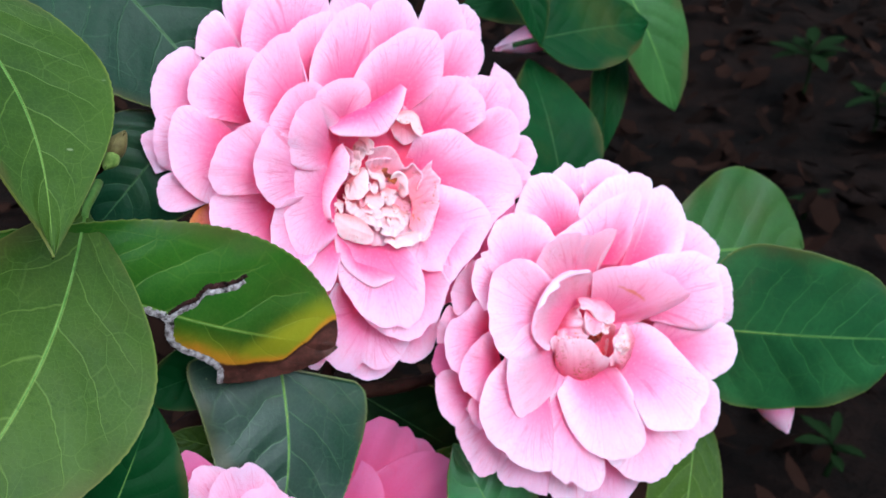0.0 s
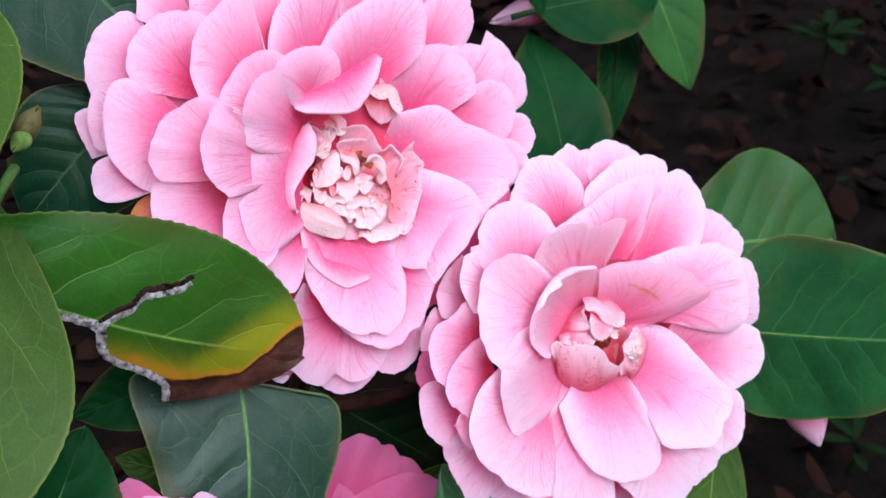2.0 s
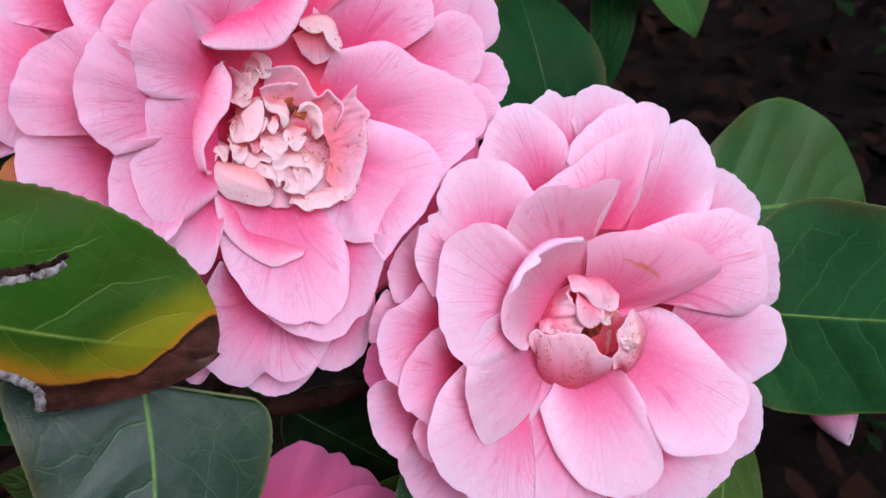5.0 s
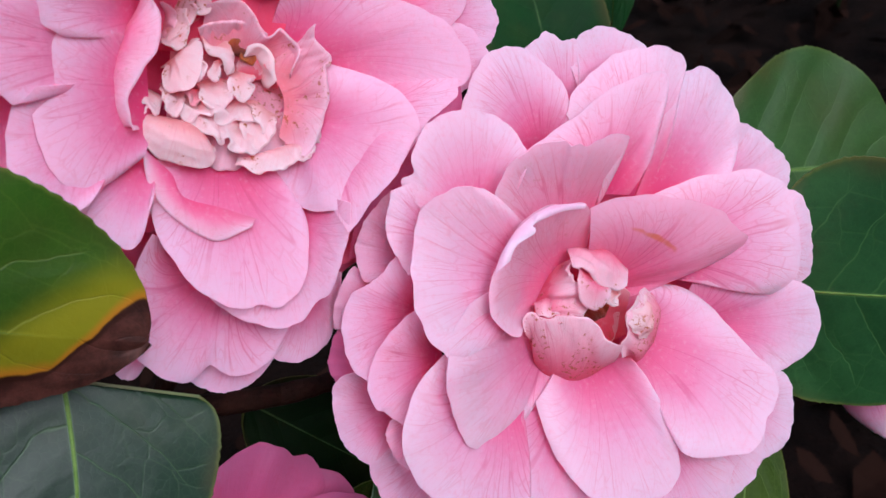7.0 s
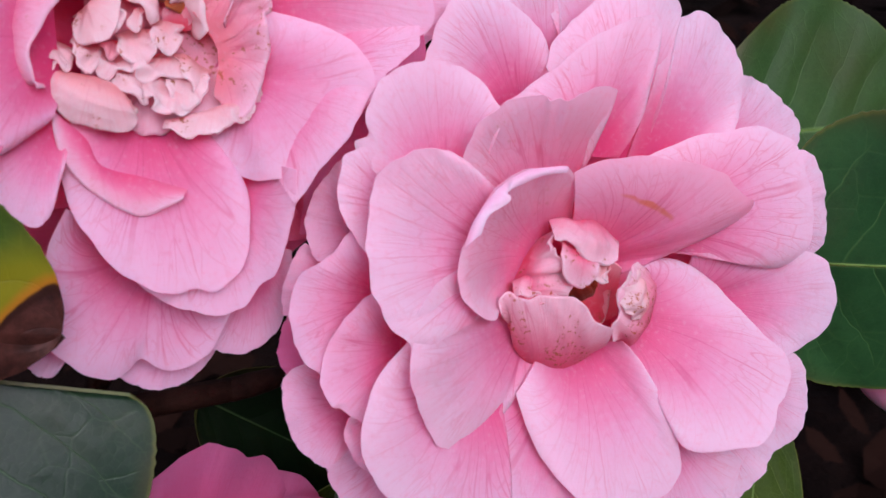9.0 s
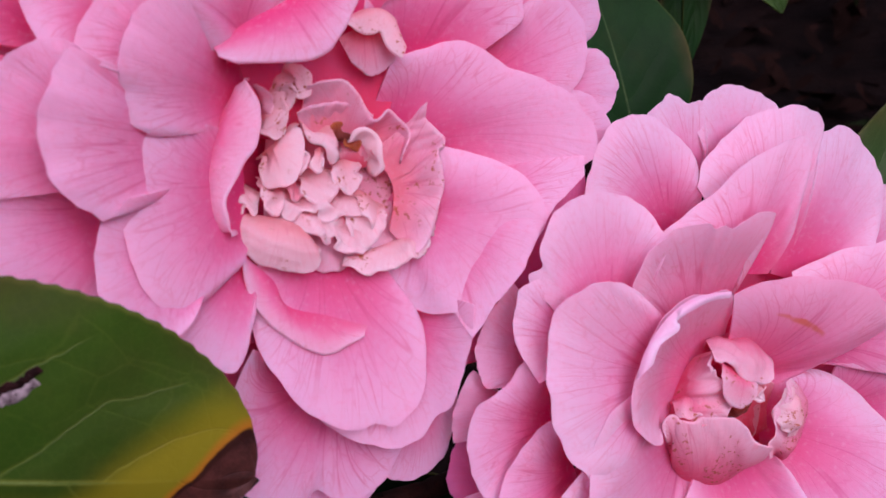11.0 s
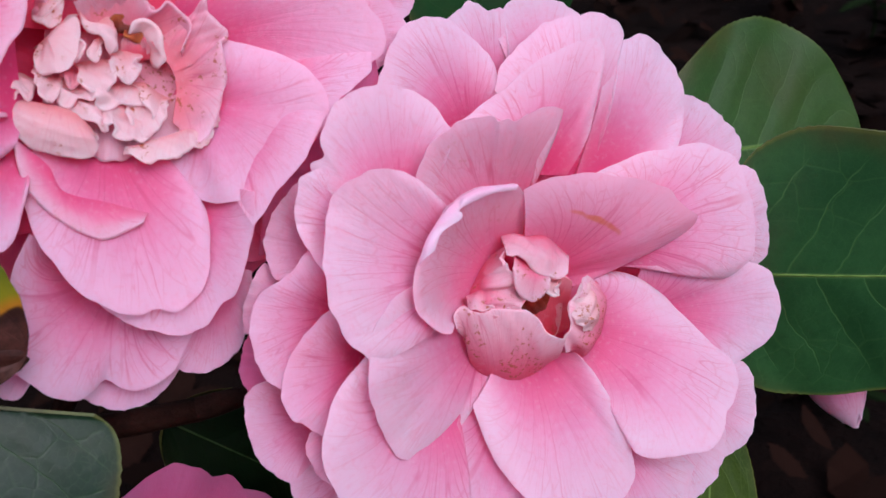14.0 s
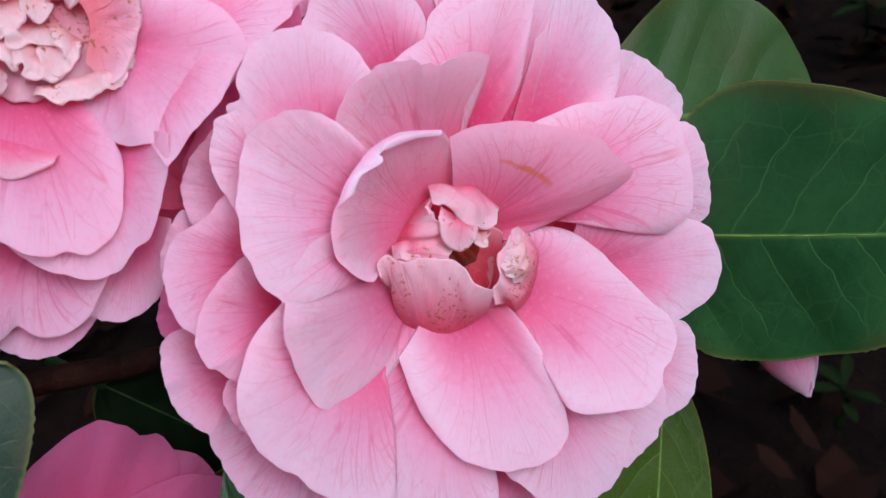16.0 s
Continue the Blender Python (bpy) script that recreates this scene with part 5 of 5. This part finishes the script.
fan(bloom_rolled, [(-3.49, 0.56, 0.94), (-3.44, -0.03, 0.94)], [(-4.08, 1.30, 1.50), (-4.39, 0.99, 1.50), (-4.64, 0.84, 1.50), (-4.84, 0.73, 1.50), (-4.97, 0.52, 1.50), (-5.04, 0.22, 1.50), (-5.01, -0.14, 1.50), (-4.89, -0.43, 1.50), (-4.65, -0.68, 1.50)])
fan(bloom_rolled, [(-3.50, -0.94, 0.91), (-3.37, -1.54, 0.91)], [(-4.08, -1.29, 1.40), (-4.26, -1.34, 1.40), (-4.33, -1.54, 1.40), (-4.28, -1.79, 1.40), (-4.17, -1.99, 1.40), (-3.98, -2.16, 1.40)])
fan(bloom_rolled, [(-3.31, -0.20, 1.05), (-3.17, -0.63, 1.05)], [(-3.87, 0.44, 1.70), (-4.17, 0.23, 1.69), (-4.43, -0.03, 1.68), (-4.60, -0.31, 1.67), (-4.69, -0.66, 1.67), (-4.67, -0.91, 1.67), (-4.56, -1.08, 1.67), (-4.42, -1.14, 1.61), (-4.28, -1.25, 1.56), (-4.11, -1.41, 1.50)])
fan(bloom_rolled, [(-3.20, 1.69, 1.12), (-3.19, 1.19, 1.12)], [(-3.85, 2.44, 1.65), (-4.06, 2.36, 1.65), (-4.20, 2.29, 1.65), (-4.28, 2.09, 1.65), (-4.32, 1.77, 1.65), (-4.29, 1.50, 1.65), (-4.18, 1.30, 1.65), (-4.00, 0.98, 1.65)], material=PETAL_PALE)
fan(bloom_rolled, [(-1.48, -1.13, 0.92), (-0.50, -1.33, 0.92)], [(-2.43, -1.36, 1.20), (-2.38, -2.11, 1.26), (-2.15, -2.85, 1.32), (-1.83, -3.48, 1.36), (-1.41, -3.77, 1.38), (-1.25, -3.71, 1.40), (-0.95, -3.97, 1.40), (-0.53, -4.05, 1.40), (-0.25, -3.75, 1.38), (-0.19, -3.36, 1.34), (-0.33, -2.94, 1.30)], material=PETAL_PALE)
fan(bloom_rolled, [(-2.56, -0.29, 1.18), (-1.79, -1.24, 1.18)], [(-3.40, -0.16, 1.90), (-3.90, -0.65, 1.93), (-4.18, -1.17, 1.95), (-4.23, -1.68, 1.95), (-4.04, -2.18, 1.88), (-3.70, -2.58, 1.83), (-3.42, -2.73, 1.80), (-3.18, -2.99, 1.73), (-2.80, -3.21, 1.67), (-2.35, -3.36, 1.60), (-1.94, -3.31, 1.53), (-2.09, -2.71, 1.43), (-2.36, -1.96, 1.30)], material=PETAL_PALE)
fan(bloom_rolled, [(1.66, 0.01, 0.56), (2.05, -0.59, 0.56)], [(1.98, 1.16, 0.90), (2.77, 0.93, 1.01), (3.46, 0.56, 1.11), (3.97, 0.40, 1.13), (4.24, 0.22, 1.15), (4.37, -0.15, 1.15), (4.32, -0.62, 1.13), (4.12, -0.94, 1.11), (3.79, -1.14, 1.06), (3.35, -1.32, 1.00)], material=PETAL_PALE)
fan(bloom_rolled, [(0.95, 1.27, 0.66), (1.22, 0.60, 0.66)], [(0.84, 2.12, 1.00), (1.60, 2.41, 1.14), (2.07, 2.46, 1.24), (2.57, 2.55, 1.31), (2.87, 2.51, 1.39), (3.25, 2.30, 1.43), (3.43, 2.05, 1.46), (3.54, 1.67, 1.50), (3.65, 1.19, 1.50), (3.64, 0.80, 1.46), (3.55, 0.50, 1.38), (3.36, 0.32, 1.27), (3.15, 0.22, 1.16), (2.81, 0.34, 1.06), (2.39, 0.55, 0.95)], material=PETAL_PALE)
fan(bloom_rolled, [(-0.94, 2.22, 1.01), (0.34, 2.14, 1.01)], [(-1.90, 2.83, 1.50), (-1.44, 3.17, 1.55), (-0.90, 3.51, 1.60), (-0.45, 3.84, 1.60), (0.12, 4.09, 1.60), (0.52, 4.24, 1.57), (0.74, 4.24, 1.55), (0.85, 4.08, 1.52), (0.83, 3.77, 1.50), (0.76, 3.40, 1.40), (0.68, 3.01, 1.30)], material=PETAL_PALE)
fan(bloom_rolled, [(-3.06, 1.35, 1.13), (-2.27, 1.65, 1.13)], [(-4.00, 2.31, 1.60), (-4.04, 2.46, 1.63), (-3.87, 2.58, 1.66), (-3.92, 2.78, 1.70), (-3.80, 3.08, 1.70), (-3.62, 3.34, 1.69), (-3.35, 3.49, 1.66), (-2.95, 3.56, 1.64), (-2.54, 3.50, 1.63), (-2.23, 3.30, 1.68), (-2.06, 3.05, 1.74), (-1.92, 2.84, 1.80)], material=PETAL_PALE)
fan(bloom_rolled, [(0.24, 0.12, 0.72), (0.30, -0.65, 0.72)], [(0.82, 0.54, 0.72), (1.55, 0.44, 0.81), (2.16, 0.02, 0.91), (2.47, -0.38, 1.04), (2.85, -0.83, 1.21), (3.14, -1.15, 1.36), (3.22, -1.50, 1.47), (3.07, -1.78, 1.53), (2.80, -1.93, 1.58), (2.70, -2.13, 1.66), (2.44, -2.39, 1.76), (2.03, -2.50, 1.79), (1.44, -2.49, 1.74), (1.02, -2.41, 1.64), (0.89, -2.20, 1.50)], material=PETAL_PALE)
fan(bloom_rolled, [(-1.25, 0.90, 0.72), (-1.24, 0.32, 0.72)], [(-2.58, 2.19, 2.00), (-2.82, 2.28, 2.07), (-3.15, 2.35, 2.12), (-3.45, 2.31, 2.14), (-3.72, 2.16, 2.10), (-3.95, 1.86, 2.06), (-4.06, 1.51, 2.07), (-4.14, 1.17, 2.12), (-4.13, 0.87, 2.20), (-4.09, 0.47, 2.25), (-3.93, 0.11, 2.23), (-3.74, -0.11, 2.18), (-3.50, -0.35, 2.10)], material=PETAL_PALE)
fan(bloom_rolled, [(-0.83, -0.49, 0.72), (-0.01, -0.42, 0.72)], [(-1.66, -1.31, 1.25), (-1.53, -1.87, 1.39), (-1.33, -2.30, 1.51), (-1.14, -2.64, 1.60), (-0.88, -2.90, 1.64), (-0.61, -3.04, 1.65), (-0.14, -3.16, 1.64), (0.36, -3.19, 1.61), (0.78, -3.08, 1.55), (1.00, -2.84, 1.50), (0.98, -2.44, 1.50), (0.89, -1.98, 1.47), (0.74, -1.54, 1.40), (0.51, -1.10, 1.30)], material=PETAL_PALE)
fan(bloom_rolled, [(-1.18, 0.07, 0.72), (-0.90, -0.44, 0.72)], [(-2.69, 0.70, 1.80), (-2.99, 0.57, 1.92), (-3.28, 0.35, 2.05), (-3.48, 0.10, 2.17), (-3.58, -0.27, 2.21), (-3.61, -0.65, 2.21), (-3.53, -0.98, 2.10), (-3.39, -1.32, 2.00), (-3.22, -1.59, 1.91), (-3.00, -1.81, 1.79), (-2.72, -1.92, 1.65), (-2.35, -1.85, 1.47), (-1.94, -1.66, 1.32), (-1.59, -1.37, 1.20)], material=PETAL_PALE, bulge=0.02)
fan(bloom_rolled, [(-0.42, 0.76, 0.72), (0.04, 0.33, 0.72)], [(-0.78, 1.97, 1.65), (-0.49, 2.06, 1.75), (0.14, 2.13, 1.82), (0.69, 2.08, 1.86), (1.29, 1.96, 1.82), (1.77, 1.80, 1.77), (2.07, 1.56, 1.70), (2.33, 1.39, 1.57), (2.54, 1.27, 1.42), (2.49, 1.09, 1.25), (2.28, 0.95, 1.08), (1.72, 0.76, 0.93), (1.05, 0.54, 0.78)], material=STAINED)
fan(bloom_rolled, [(-1.26, 0.76, 0.60), (-0.84, 1.00, 0.60), (-0.40, 1.09, 0.60)], [(-2.58, 2.20, 1.90), (-2.43, 2.59, 1.93), (-2.06, 2.90, 1.96), (-1.68, 3.00, 1.99), (-1.40, 3.03, 2.02), (-1.34, 2.96, 2.05), (-1.19, 3.02, 2.07), (-1.07, 2.96, 2.08), (-0.84, 3.05, 2.08), (-0.41, 3.13, 2.04), (-0.14, 3.10, 1.93), (-0.25, 2.79, 1.78), (-0.44, 2.48, 1.60)], material=GUARD, lip=0.02, bulge=-0.01)
fan(bloom_rolled, [(-0.99, 0.18, 0.72), (-0.78, 0.58, 0.72), (-0.33, 0.85, 0.72)], [(-2.15, -0.11, 1.75), (-2.30, -0.07, 1.81), (-2.52, 0.05, 1.93), (-2.75, 0.29, 2.06), (-2.83, 0.59, 2.13), (-2.72, 0.97, 2.12), (-2.53, 1.34, 2.06), (-2.15, 1.74, 2.00), (-1.69, 1.97, 1.95), (-1.32, 2.01, 1.90), (-0.97, 2.02, 1.83), (-0.75, 1.88, 1.68), (-0.58, 1.68, 1.50)], bulge=-0.06, lip=0.03, fold=0.014, material=GUARD)
loft(bloom_rolled, [(-2.72, 0.96, 2.12), (-2.55, 1.33, 2.08), (-2.17, 1.75, 2.05), (-1.72, 1.98, 2.02), (-1.35, 2.02, 1.98), (-1.01, 2.02, 1.94)], [(-2.49, 1.16, 2.16), (-2.35, 1.42, 2.14), (-2.03, 1.59, 2.12), (-2.04, 1.72, 2.10), (-1.79, 1.82, 2.06), (-1.41, 1.93, 2.00), (-1.04, 1.95, 1.95)], bulge=0.15, lip=0.008, frill=0.004, material=RIM_PALE)
loft(bloom_rolled, [(-0.57, -0.31, 0.90), (-0.09, -0.44, 0.90), (0.31, -0.34, 0.90)], [(-0.71, 0.47, 1.25), (-0.29, 0.67, 1.25), (0.20, 0.46, 1.25)], bulge=-0.15, lip=0.01, crumple=0.02, material=PETAL_CORE)
# dark sheet added where the rolled centre is a shaded hole
loft(bloom_rolled, [(-0.69, -0.00, 1.15), (-0.51, -0.04, 1.15), (-0.25, 0.05, 1.15)], [(-0.76, 0.42, 1.30), (-0.50, 0.40, 1.30), (-0.22, 0.37, 1.30)], bulge=0.1, lip=0.01, crumple=0.03, frill=0.05, material=HEART_BROWN_SHADE)
loft(bloom_rolled, [(-1.64, 0.01, 1.00), (-1.52, 0.42, 1.00), (-1.24, 0.77, 1.00), (-1.05, 0.95, 1.00)], [(-0.87, 0.07, 1.50), (-0.83, 0.32, 1.53), (-0.95, 0.57, 1.55), (-1.06, 0.78, 1.55), (-1.20, 0.92, 1.55)], bulge=0.35, lip=0.02, crumple=0.045, frill=0.03, material=PETAL_INNER)
loft(bloom_rolled, [(-0.88, 1.08, 1.00), (-0.68, 1.20, 1.00), (-0.22, 1.21, 1.00), (0.28, 0.67, 1.00)], [(-1.09, 0.96, 1.60), (-0.91, 0.99, 1.60), (-0.68, 0.77, 1.60), (-0.37, 0.62, 1.60), (-0.06, 0.60, 1.60)], bulge=0.3, lip=0.03, crumple=0.02, frill=0.02, material=PETAL_INNER)
loft(bloom_rolled, [(-0.97, 0.96, 1.45), (-0.68, 0.79, 1.45), (-0.31, 0.61, 1.45)], [(-1.05, 0.74, 1.68), (-0.92, 0.43, 1.68), (-0.72, 0.28, 1.68), (-0.50, 0.38, 1.68), (-0.38, 0.51, 1.68)], bulge=0.2, lip=0.025, crumple=0.02, frill=0.02, rounded=0.1, material=PETAL_INNER)
loft(bloom_rolled, [(-0.30, 0.53, 1.40), (-0.08, 0.50, 1.40)], [(-0.37, 0.38, 1.55), (-0.32, 0.29, 1.55), (-0.22, 0.30, 1.55), (-0.23, 0.42, 1.55)], bulge=0.1, lip=0.02, crumple=0.02, material=PETALOID)
loft(bloom_rolled, [(0.05, -0.72, 0.95), (0.40, -0.85, 0.97), (0.74, -0.56, 1.00), (0.87, -0.06, 1.05), (0.72, 0.40, 1.10)], [(-0.08, -0.62, 1.55), (-0.13, -0.38, 1.58), (-0.07, -0.18, 1.60), (-0.06, 0.01, 1.60), (0.03, 0.19, 1.60), (0.20, 0.42, 1.57), (0.39, 0.49, 1.50)], bulge=0.2, lip=0.012, crumple=0.022, frill=0.03, material=PETAL_INNER)
loft(bloom_rolled, [(-1.68, -0.35, 0.95), (-1.34, -0.92, 0.95), (-0.74, -1.14, 0.95), (-0.02, -0.78, 0.95)], [(-1.98, -0.06, 1.55), (-1.93, 0.16, 1.57), (-1.85, 0.21, 1.60), (-1.75, 0.13, 1.62), (-1.56, 0.15, 1.65), (-1.23, 0.15, 1.68), (-0.95, 0.10, 1.70), (-0.73, -0.02, 1.72), (-0.62, -0.18, 1.75), (-0.47, -0.31, 1.77), (-0.27, -0.40, 1.78)], bulge=0.12, lip=0.012, crumple=0.014, frill=0.02, material=PETAL_INNER)
loft(bloom_rolled, [(-0.49, -0.01, 0.75), (-0.20, -0.12, 0.75), (-0.11, -0.31, 0.75)], [(0.09, 0.49, 0.90), (0.17, 0.21, 0.90), (0.10, -0.32, 0.90), (-0.09, -0.49, 0.90)], bulge=0.05, lip=0.01, crumple=0.01, material=PETAL_CORE)
loft(bloom_rolled, [(-1.65, 0.34, 1.20), (-1.25, 0.44, 1.20), (-0.84, 0.37, 1.20)], [(-1.72, 0.17, 1.55), (-1.34, 0.22, 1.55), (-0.89, 0.11, 1.55)], bulge=0.3, lip=0.015, crumple=0.03, frill=0.03, rounded=0.2, material=PETAL_INNER)
loft(bloom_rolled, [(0.37, 0.45, 1.40), (0.55, 0.10, 1.40), (0.56, -0.17, 1.40), (0.38, -0.37, 1.40)], [(0.16, 0.39, 1.62), (0.02, 0.14, 1.62), (-0.02, -0.12, 1.62), (0.09, -0.30, 1.62)], bulge=0.3, lip=0.012, crumple=0.03, frill=0.03, rounded=0.3, material=PETALOID)

bloom_low = flower(-1.64, -8.88, -3.90, "deep pink camellia half hidden under leaves, shade in its colour")
petal(bloom_low, (0.14, 0.50, 0.10), (1.30, 4.15, 0.70), 2.97, arch=0.06, cup=0.04, roll=7, wave=0.026, curl=0.05, notch=0.04, material=PETAL_DEEP_SHADED)
petal(bloom_low, (0.28, 0.19, 0.20), (3.17, 2.74, 0.80), 2.76, arch=0.06, cup=0.08, roll=-6, wave=0.025, curl=0.04, notch=0, material=PETAL_DEEP_SHADED)
petal(bloom_low, (0.34, 0.45, 0.00), (2.32, 3.41, 0.50), 2.94, arch=0.05, cup=0.07, roll=-7, wave=0.03, curl=0.01, notch=0.02, material=PETAL_DEEP_SHADED)
petal(bloom_low, (-0.36, 0.55, 0.10), (-0.20, 3.21, 0.70), 2.83, arch=0.06, cup=0.05, roll=-9, wave=0.018, curl=-0.02, notch=0.04, material=PETAL_DEEP_SHADED)

bloom_corner = flower(-4.52, -7.99, -1.80, "pink camellia with a browned petal edge")
petal(bloom_corner, (-0.41, 0.63, 0.60), (-2.06, 3.06, 1.30), 1.19, arch=0.06, cup=0.02, roll=-1, wave=0.021, curl=-0.03, notch=0, material=PETAL_DEEP_SHADED)
petal(bloom_corner, (-0.31, 0.67, 0.80), (-1.73, 2.72, 1.45), 1.51, arch=0.07, cup=-0.02, roll=8, wave=0.018, curl=0.03, notch=0)
petal(bloom_corner, (-0.19, 0.41, 0.90), (-0.94, 2.81, 1.55), 1.98, arch=0.07, cup=0.08, roll=7, wave=0.027, curl=0.03, notch=0.04)
petal(bloom_corner, (-0.04, 0.11, 0.90), (-0.12, 2.30, 1.60), 1.69, arch=0.07, cup=0.05, roll=-2, wave=0.02, curl=0.01, notch=0.05)
petal(bloom_corner, (0.10, 0.09, 0.90), (0.35, 2.00, 1.65), 1.70, arch=0.08, cup=0.03, roll=8, wave=0.017, curl=0.02, notch=0.05)

# ---- leaves ----
leaf((-11.67, 5.31, 2.30), (-9.64, -0.29, 4.63), 3.83, "light green leathery leaf with serrated edge", material=LEAF_LIGHT, lower=0.79, roll=-23.7, bend=0.01, fold=0.14, curl=0.04, sway=0.10, blunt=0.68, full=1.01, pinch=0.08)
leaf((-8.83, 0.86, 1.71), (-12.38, -5.83, 5.38), 4.40, "broad mid-green leaf with pale midrib", material=LEAF_LIGHT, roll=-2.5, bend=0.07, fold=0.14, curl=-0.01, sway=0.07, blunt=0.93, full=0.94)
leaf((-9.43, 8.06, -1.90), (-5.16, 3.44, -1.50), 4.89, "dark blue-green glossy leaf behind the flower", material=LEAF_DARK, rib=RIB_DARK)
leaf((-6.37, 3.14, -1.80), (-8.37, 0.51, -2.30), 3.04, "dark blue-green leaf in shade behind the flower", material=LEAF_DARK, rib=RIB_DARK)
leaf((-10.78, 0.27, 2.63), (-2.96, -2.25, -0.47), 4.44, "green leaf yellowing to brown scorched edge, torn", material=LEAF_BURNT, burnt=True, lower=0.68, roll=13, bend=0.02, fold=-0.15, curl=0.05, sway=-0.05, blunt=1.42, full=0.61, pinch=-0.07, rows=221, cols=81)
leaf((-4.02, -2.99, -1.01), (-5.10, -8.88, -0.42), 4.62, "dark green glossy leaf below the flowers", material=LEAF_GLOSSY, lower=1.06, roll=-4.8, bend=0.04, fold=-0.03, curl=0.02, sway=0.09, blunt=0.28, full=0.62)
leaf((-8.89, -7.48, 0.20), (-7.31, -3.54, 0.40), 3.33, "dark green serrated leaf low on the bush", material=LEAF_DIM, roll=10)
leaf((2.99, -8.87, -2.00), (1.04, -5.40, -1.80), 2.70, "green leaf tip under the flower", material=LEAF)
leaf((9.31, -0.27, -4.22), (14.96, 0.01, -4.24), 5.50, "mid-green oval leaf behind the flower", material=LEAF_SOFT, roll=-1.8, bend=0.04, fold=0.05, curl=0.04, sway=0.02, blunt=1.10, full=0.55, pinch=0.07)
leaf((9.60, -2.45, -1.97), (14.37, -2.54, 0.90), 5.74, "dark green glossy oval leaf with pale midrib", material=LEAF, roll=27, bend=0.07, fold=-0.05, curl=0.06, sway=0.02, blunt=0.60, full=0.34, pinch=0.18)
leaf((10.56, -5.01, -3.95), (8.94, -11.72, -3.45), 2.41, "light green leaf hanging below the flower", material=LEAF_LIGHT, lower=1.26, roll=4.7, bend=0.04, fold=0.05, curl=-0.01, sway=0.01, blunt=0.91, full=0.67)
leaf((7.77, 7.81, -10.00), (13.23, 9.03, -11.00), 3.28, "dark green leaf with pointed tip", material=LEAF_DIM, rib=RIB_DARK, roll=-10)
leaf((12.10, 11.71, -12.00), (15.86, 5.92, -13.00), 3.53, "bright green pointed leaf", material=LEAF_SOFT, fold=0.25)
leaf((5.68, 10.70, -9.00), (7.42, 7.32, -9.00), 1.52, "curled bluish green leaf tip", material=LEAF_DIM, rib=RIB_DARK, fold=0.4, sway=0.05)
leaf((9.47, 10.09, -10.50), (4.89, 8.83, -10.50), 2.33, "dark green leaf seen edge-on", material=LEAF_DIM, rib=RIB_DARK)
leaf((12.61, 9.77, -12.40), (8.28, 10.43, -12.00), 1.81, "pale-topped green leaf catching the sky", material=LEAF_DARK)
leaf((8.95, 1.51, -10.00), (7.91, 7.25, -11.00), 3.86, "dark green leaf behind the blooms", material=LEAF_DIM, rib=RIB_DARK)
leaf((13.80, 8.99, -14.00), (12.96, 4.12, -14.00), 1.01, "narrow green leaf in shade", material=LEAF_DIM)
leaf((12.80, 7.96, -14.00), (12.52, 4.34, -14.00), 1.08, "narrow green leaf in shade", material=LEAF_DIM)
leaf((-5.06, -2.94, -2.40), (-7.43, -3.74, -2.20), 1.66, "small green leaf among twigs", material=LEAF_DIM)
leaf((-4.73, -5.43, -3.00), (-6.50, -4.86, -3.00), 1.05, "small light green leaf among twigs", material=LEAF_LIGHT)
leaf((0.68, -7.63, -3.90), (1.85, -5.89, -3.90), 1.51, "small light green leaf beside the lower flower", material=LEAF_LIGHT)
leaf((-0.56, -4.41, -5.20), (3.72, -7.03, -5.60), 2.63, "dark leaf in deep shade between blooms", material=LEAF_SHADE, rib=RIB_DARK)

# ---- buds, shoots and seedlings ----
bud((9.49, 8.56, -11.00), (6.42, 7.51, -11.00), 1.1, PETAL_PALE, "pink flower bud in the shade", 6)
bud((12.22, -4.09, -2.60), (13.00, -5.99, -2.40), 1.25, PETAL_PALE, "closed pink flower bud behind a leaf", 6)
bud((-8.30, 1.97, 2.60), (-8.54, 1.63, 2.70), 0.32, BUD_GREEN, "small pale green leaf bud", 5, "leaf_bud")
bud((-8.45, 1.82, 2.50), (-8.10, 2.44, 2.60), 0.42, BUD_BROWN, "small brown-green leaf bud", 5, "leaf_bud")
twig([(-2.55, -4.03, -3.00), (-0.25, -3.90, -3.00), (2.02, -3.44, -3.00)], 0.22, 0.16, "reddish brown twig in shade")
twig([(-1.56, -42.45, -22.94), (-3.33, -31.07, -17.56), (-5.22, -19.01, -11.15), (-7.11, -6.95, -4.00), (-6.15, -4.87, -3.40), (-4.27, -4.24, -3.00), (-0.25, -3.90, -3.00)], 0.55, 0.2, "brown branch behind the lower flower")
twig([(-2.55, -4.03, -3.00), (-0.63, 0.45, -2.40), (-0.93, 1.45, -1.60)], 0.18, 0.13, "short green-brown shoot under a bloom")
twig([(2.02, -3.44, -3.00), (4.08, -2.59, -2.70), (5.08, -2.59, -1.60)], 0.18, 0.13, "short green-brown shoot under a bloom")
twig([(-4.27, -4.24, -3.00), (-2.14, -7.38, -4.50), (-1.64, -8.88, -4.00)], 0.18, 0.13, "short green-brown shoot under a bloom")
twig([(-9.52, 2.51, 1.60), (-8.88, 1.65, 2.20), (-8.30, 1.93, 2.60)], 0.16, 0.11, "green-brown shoot with a leaf bud")
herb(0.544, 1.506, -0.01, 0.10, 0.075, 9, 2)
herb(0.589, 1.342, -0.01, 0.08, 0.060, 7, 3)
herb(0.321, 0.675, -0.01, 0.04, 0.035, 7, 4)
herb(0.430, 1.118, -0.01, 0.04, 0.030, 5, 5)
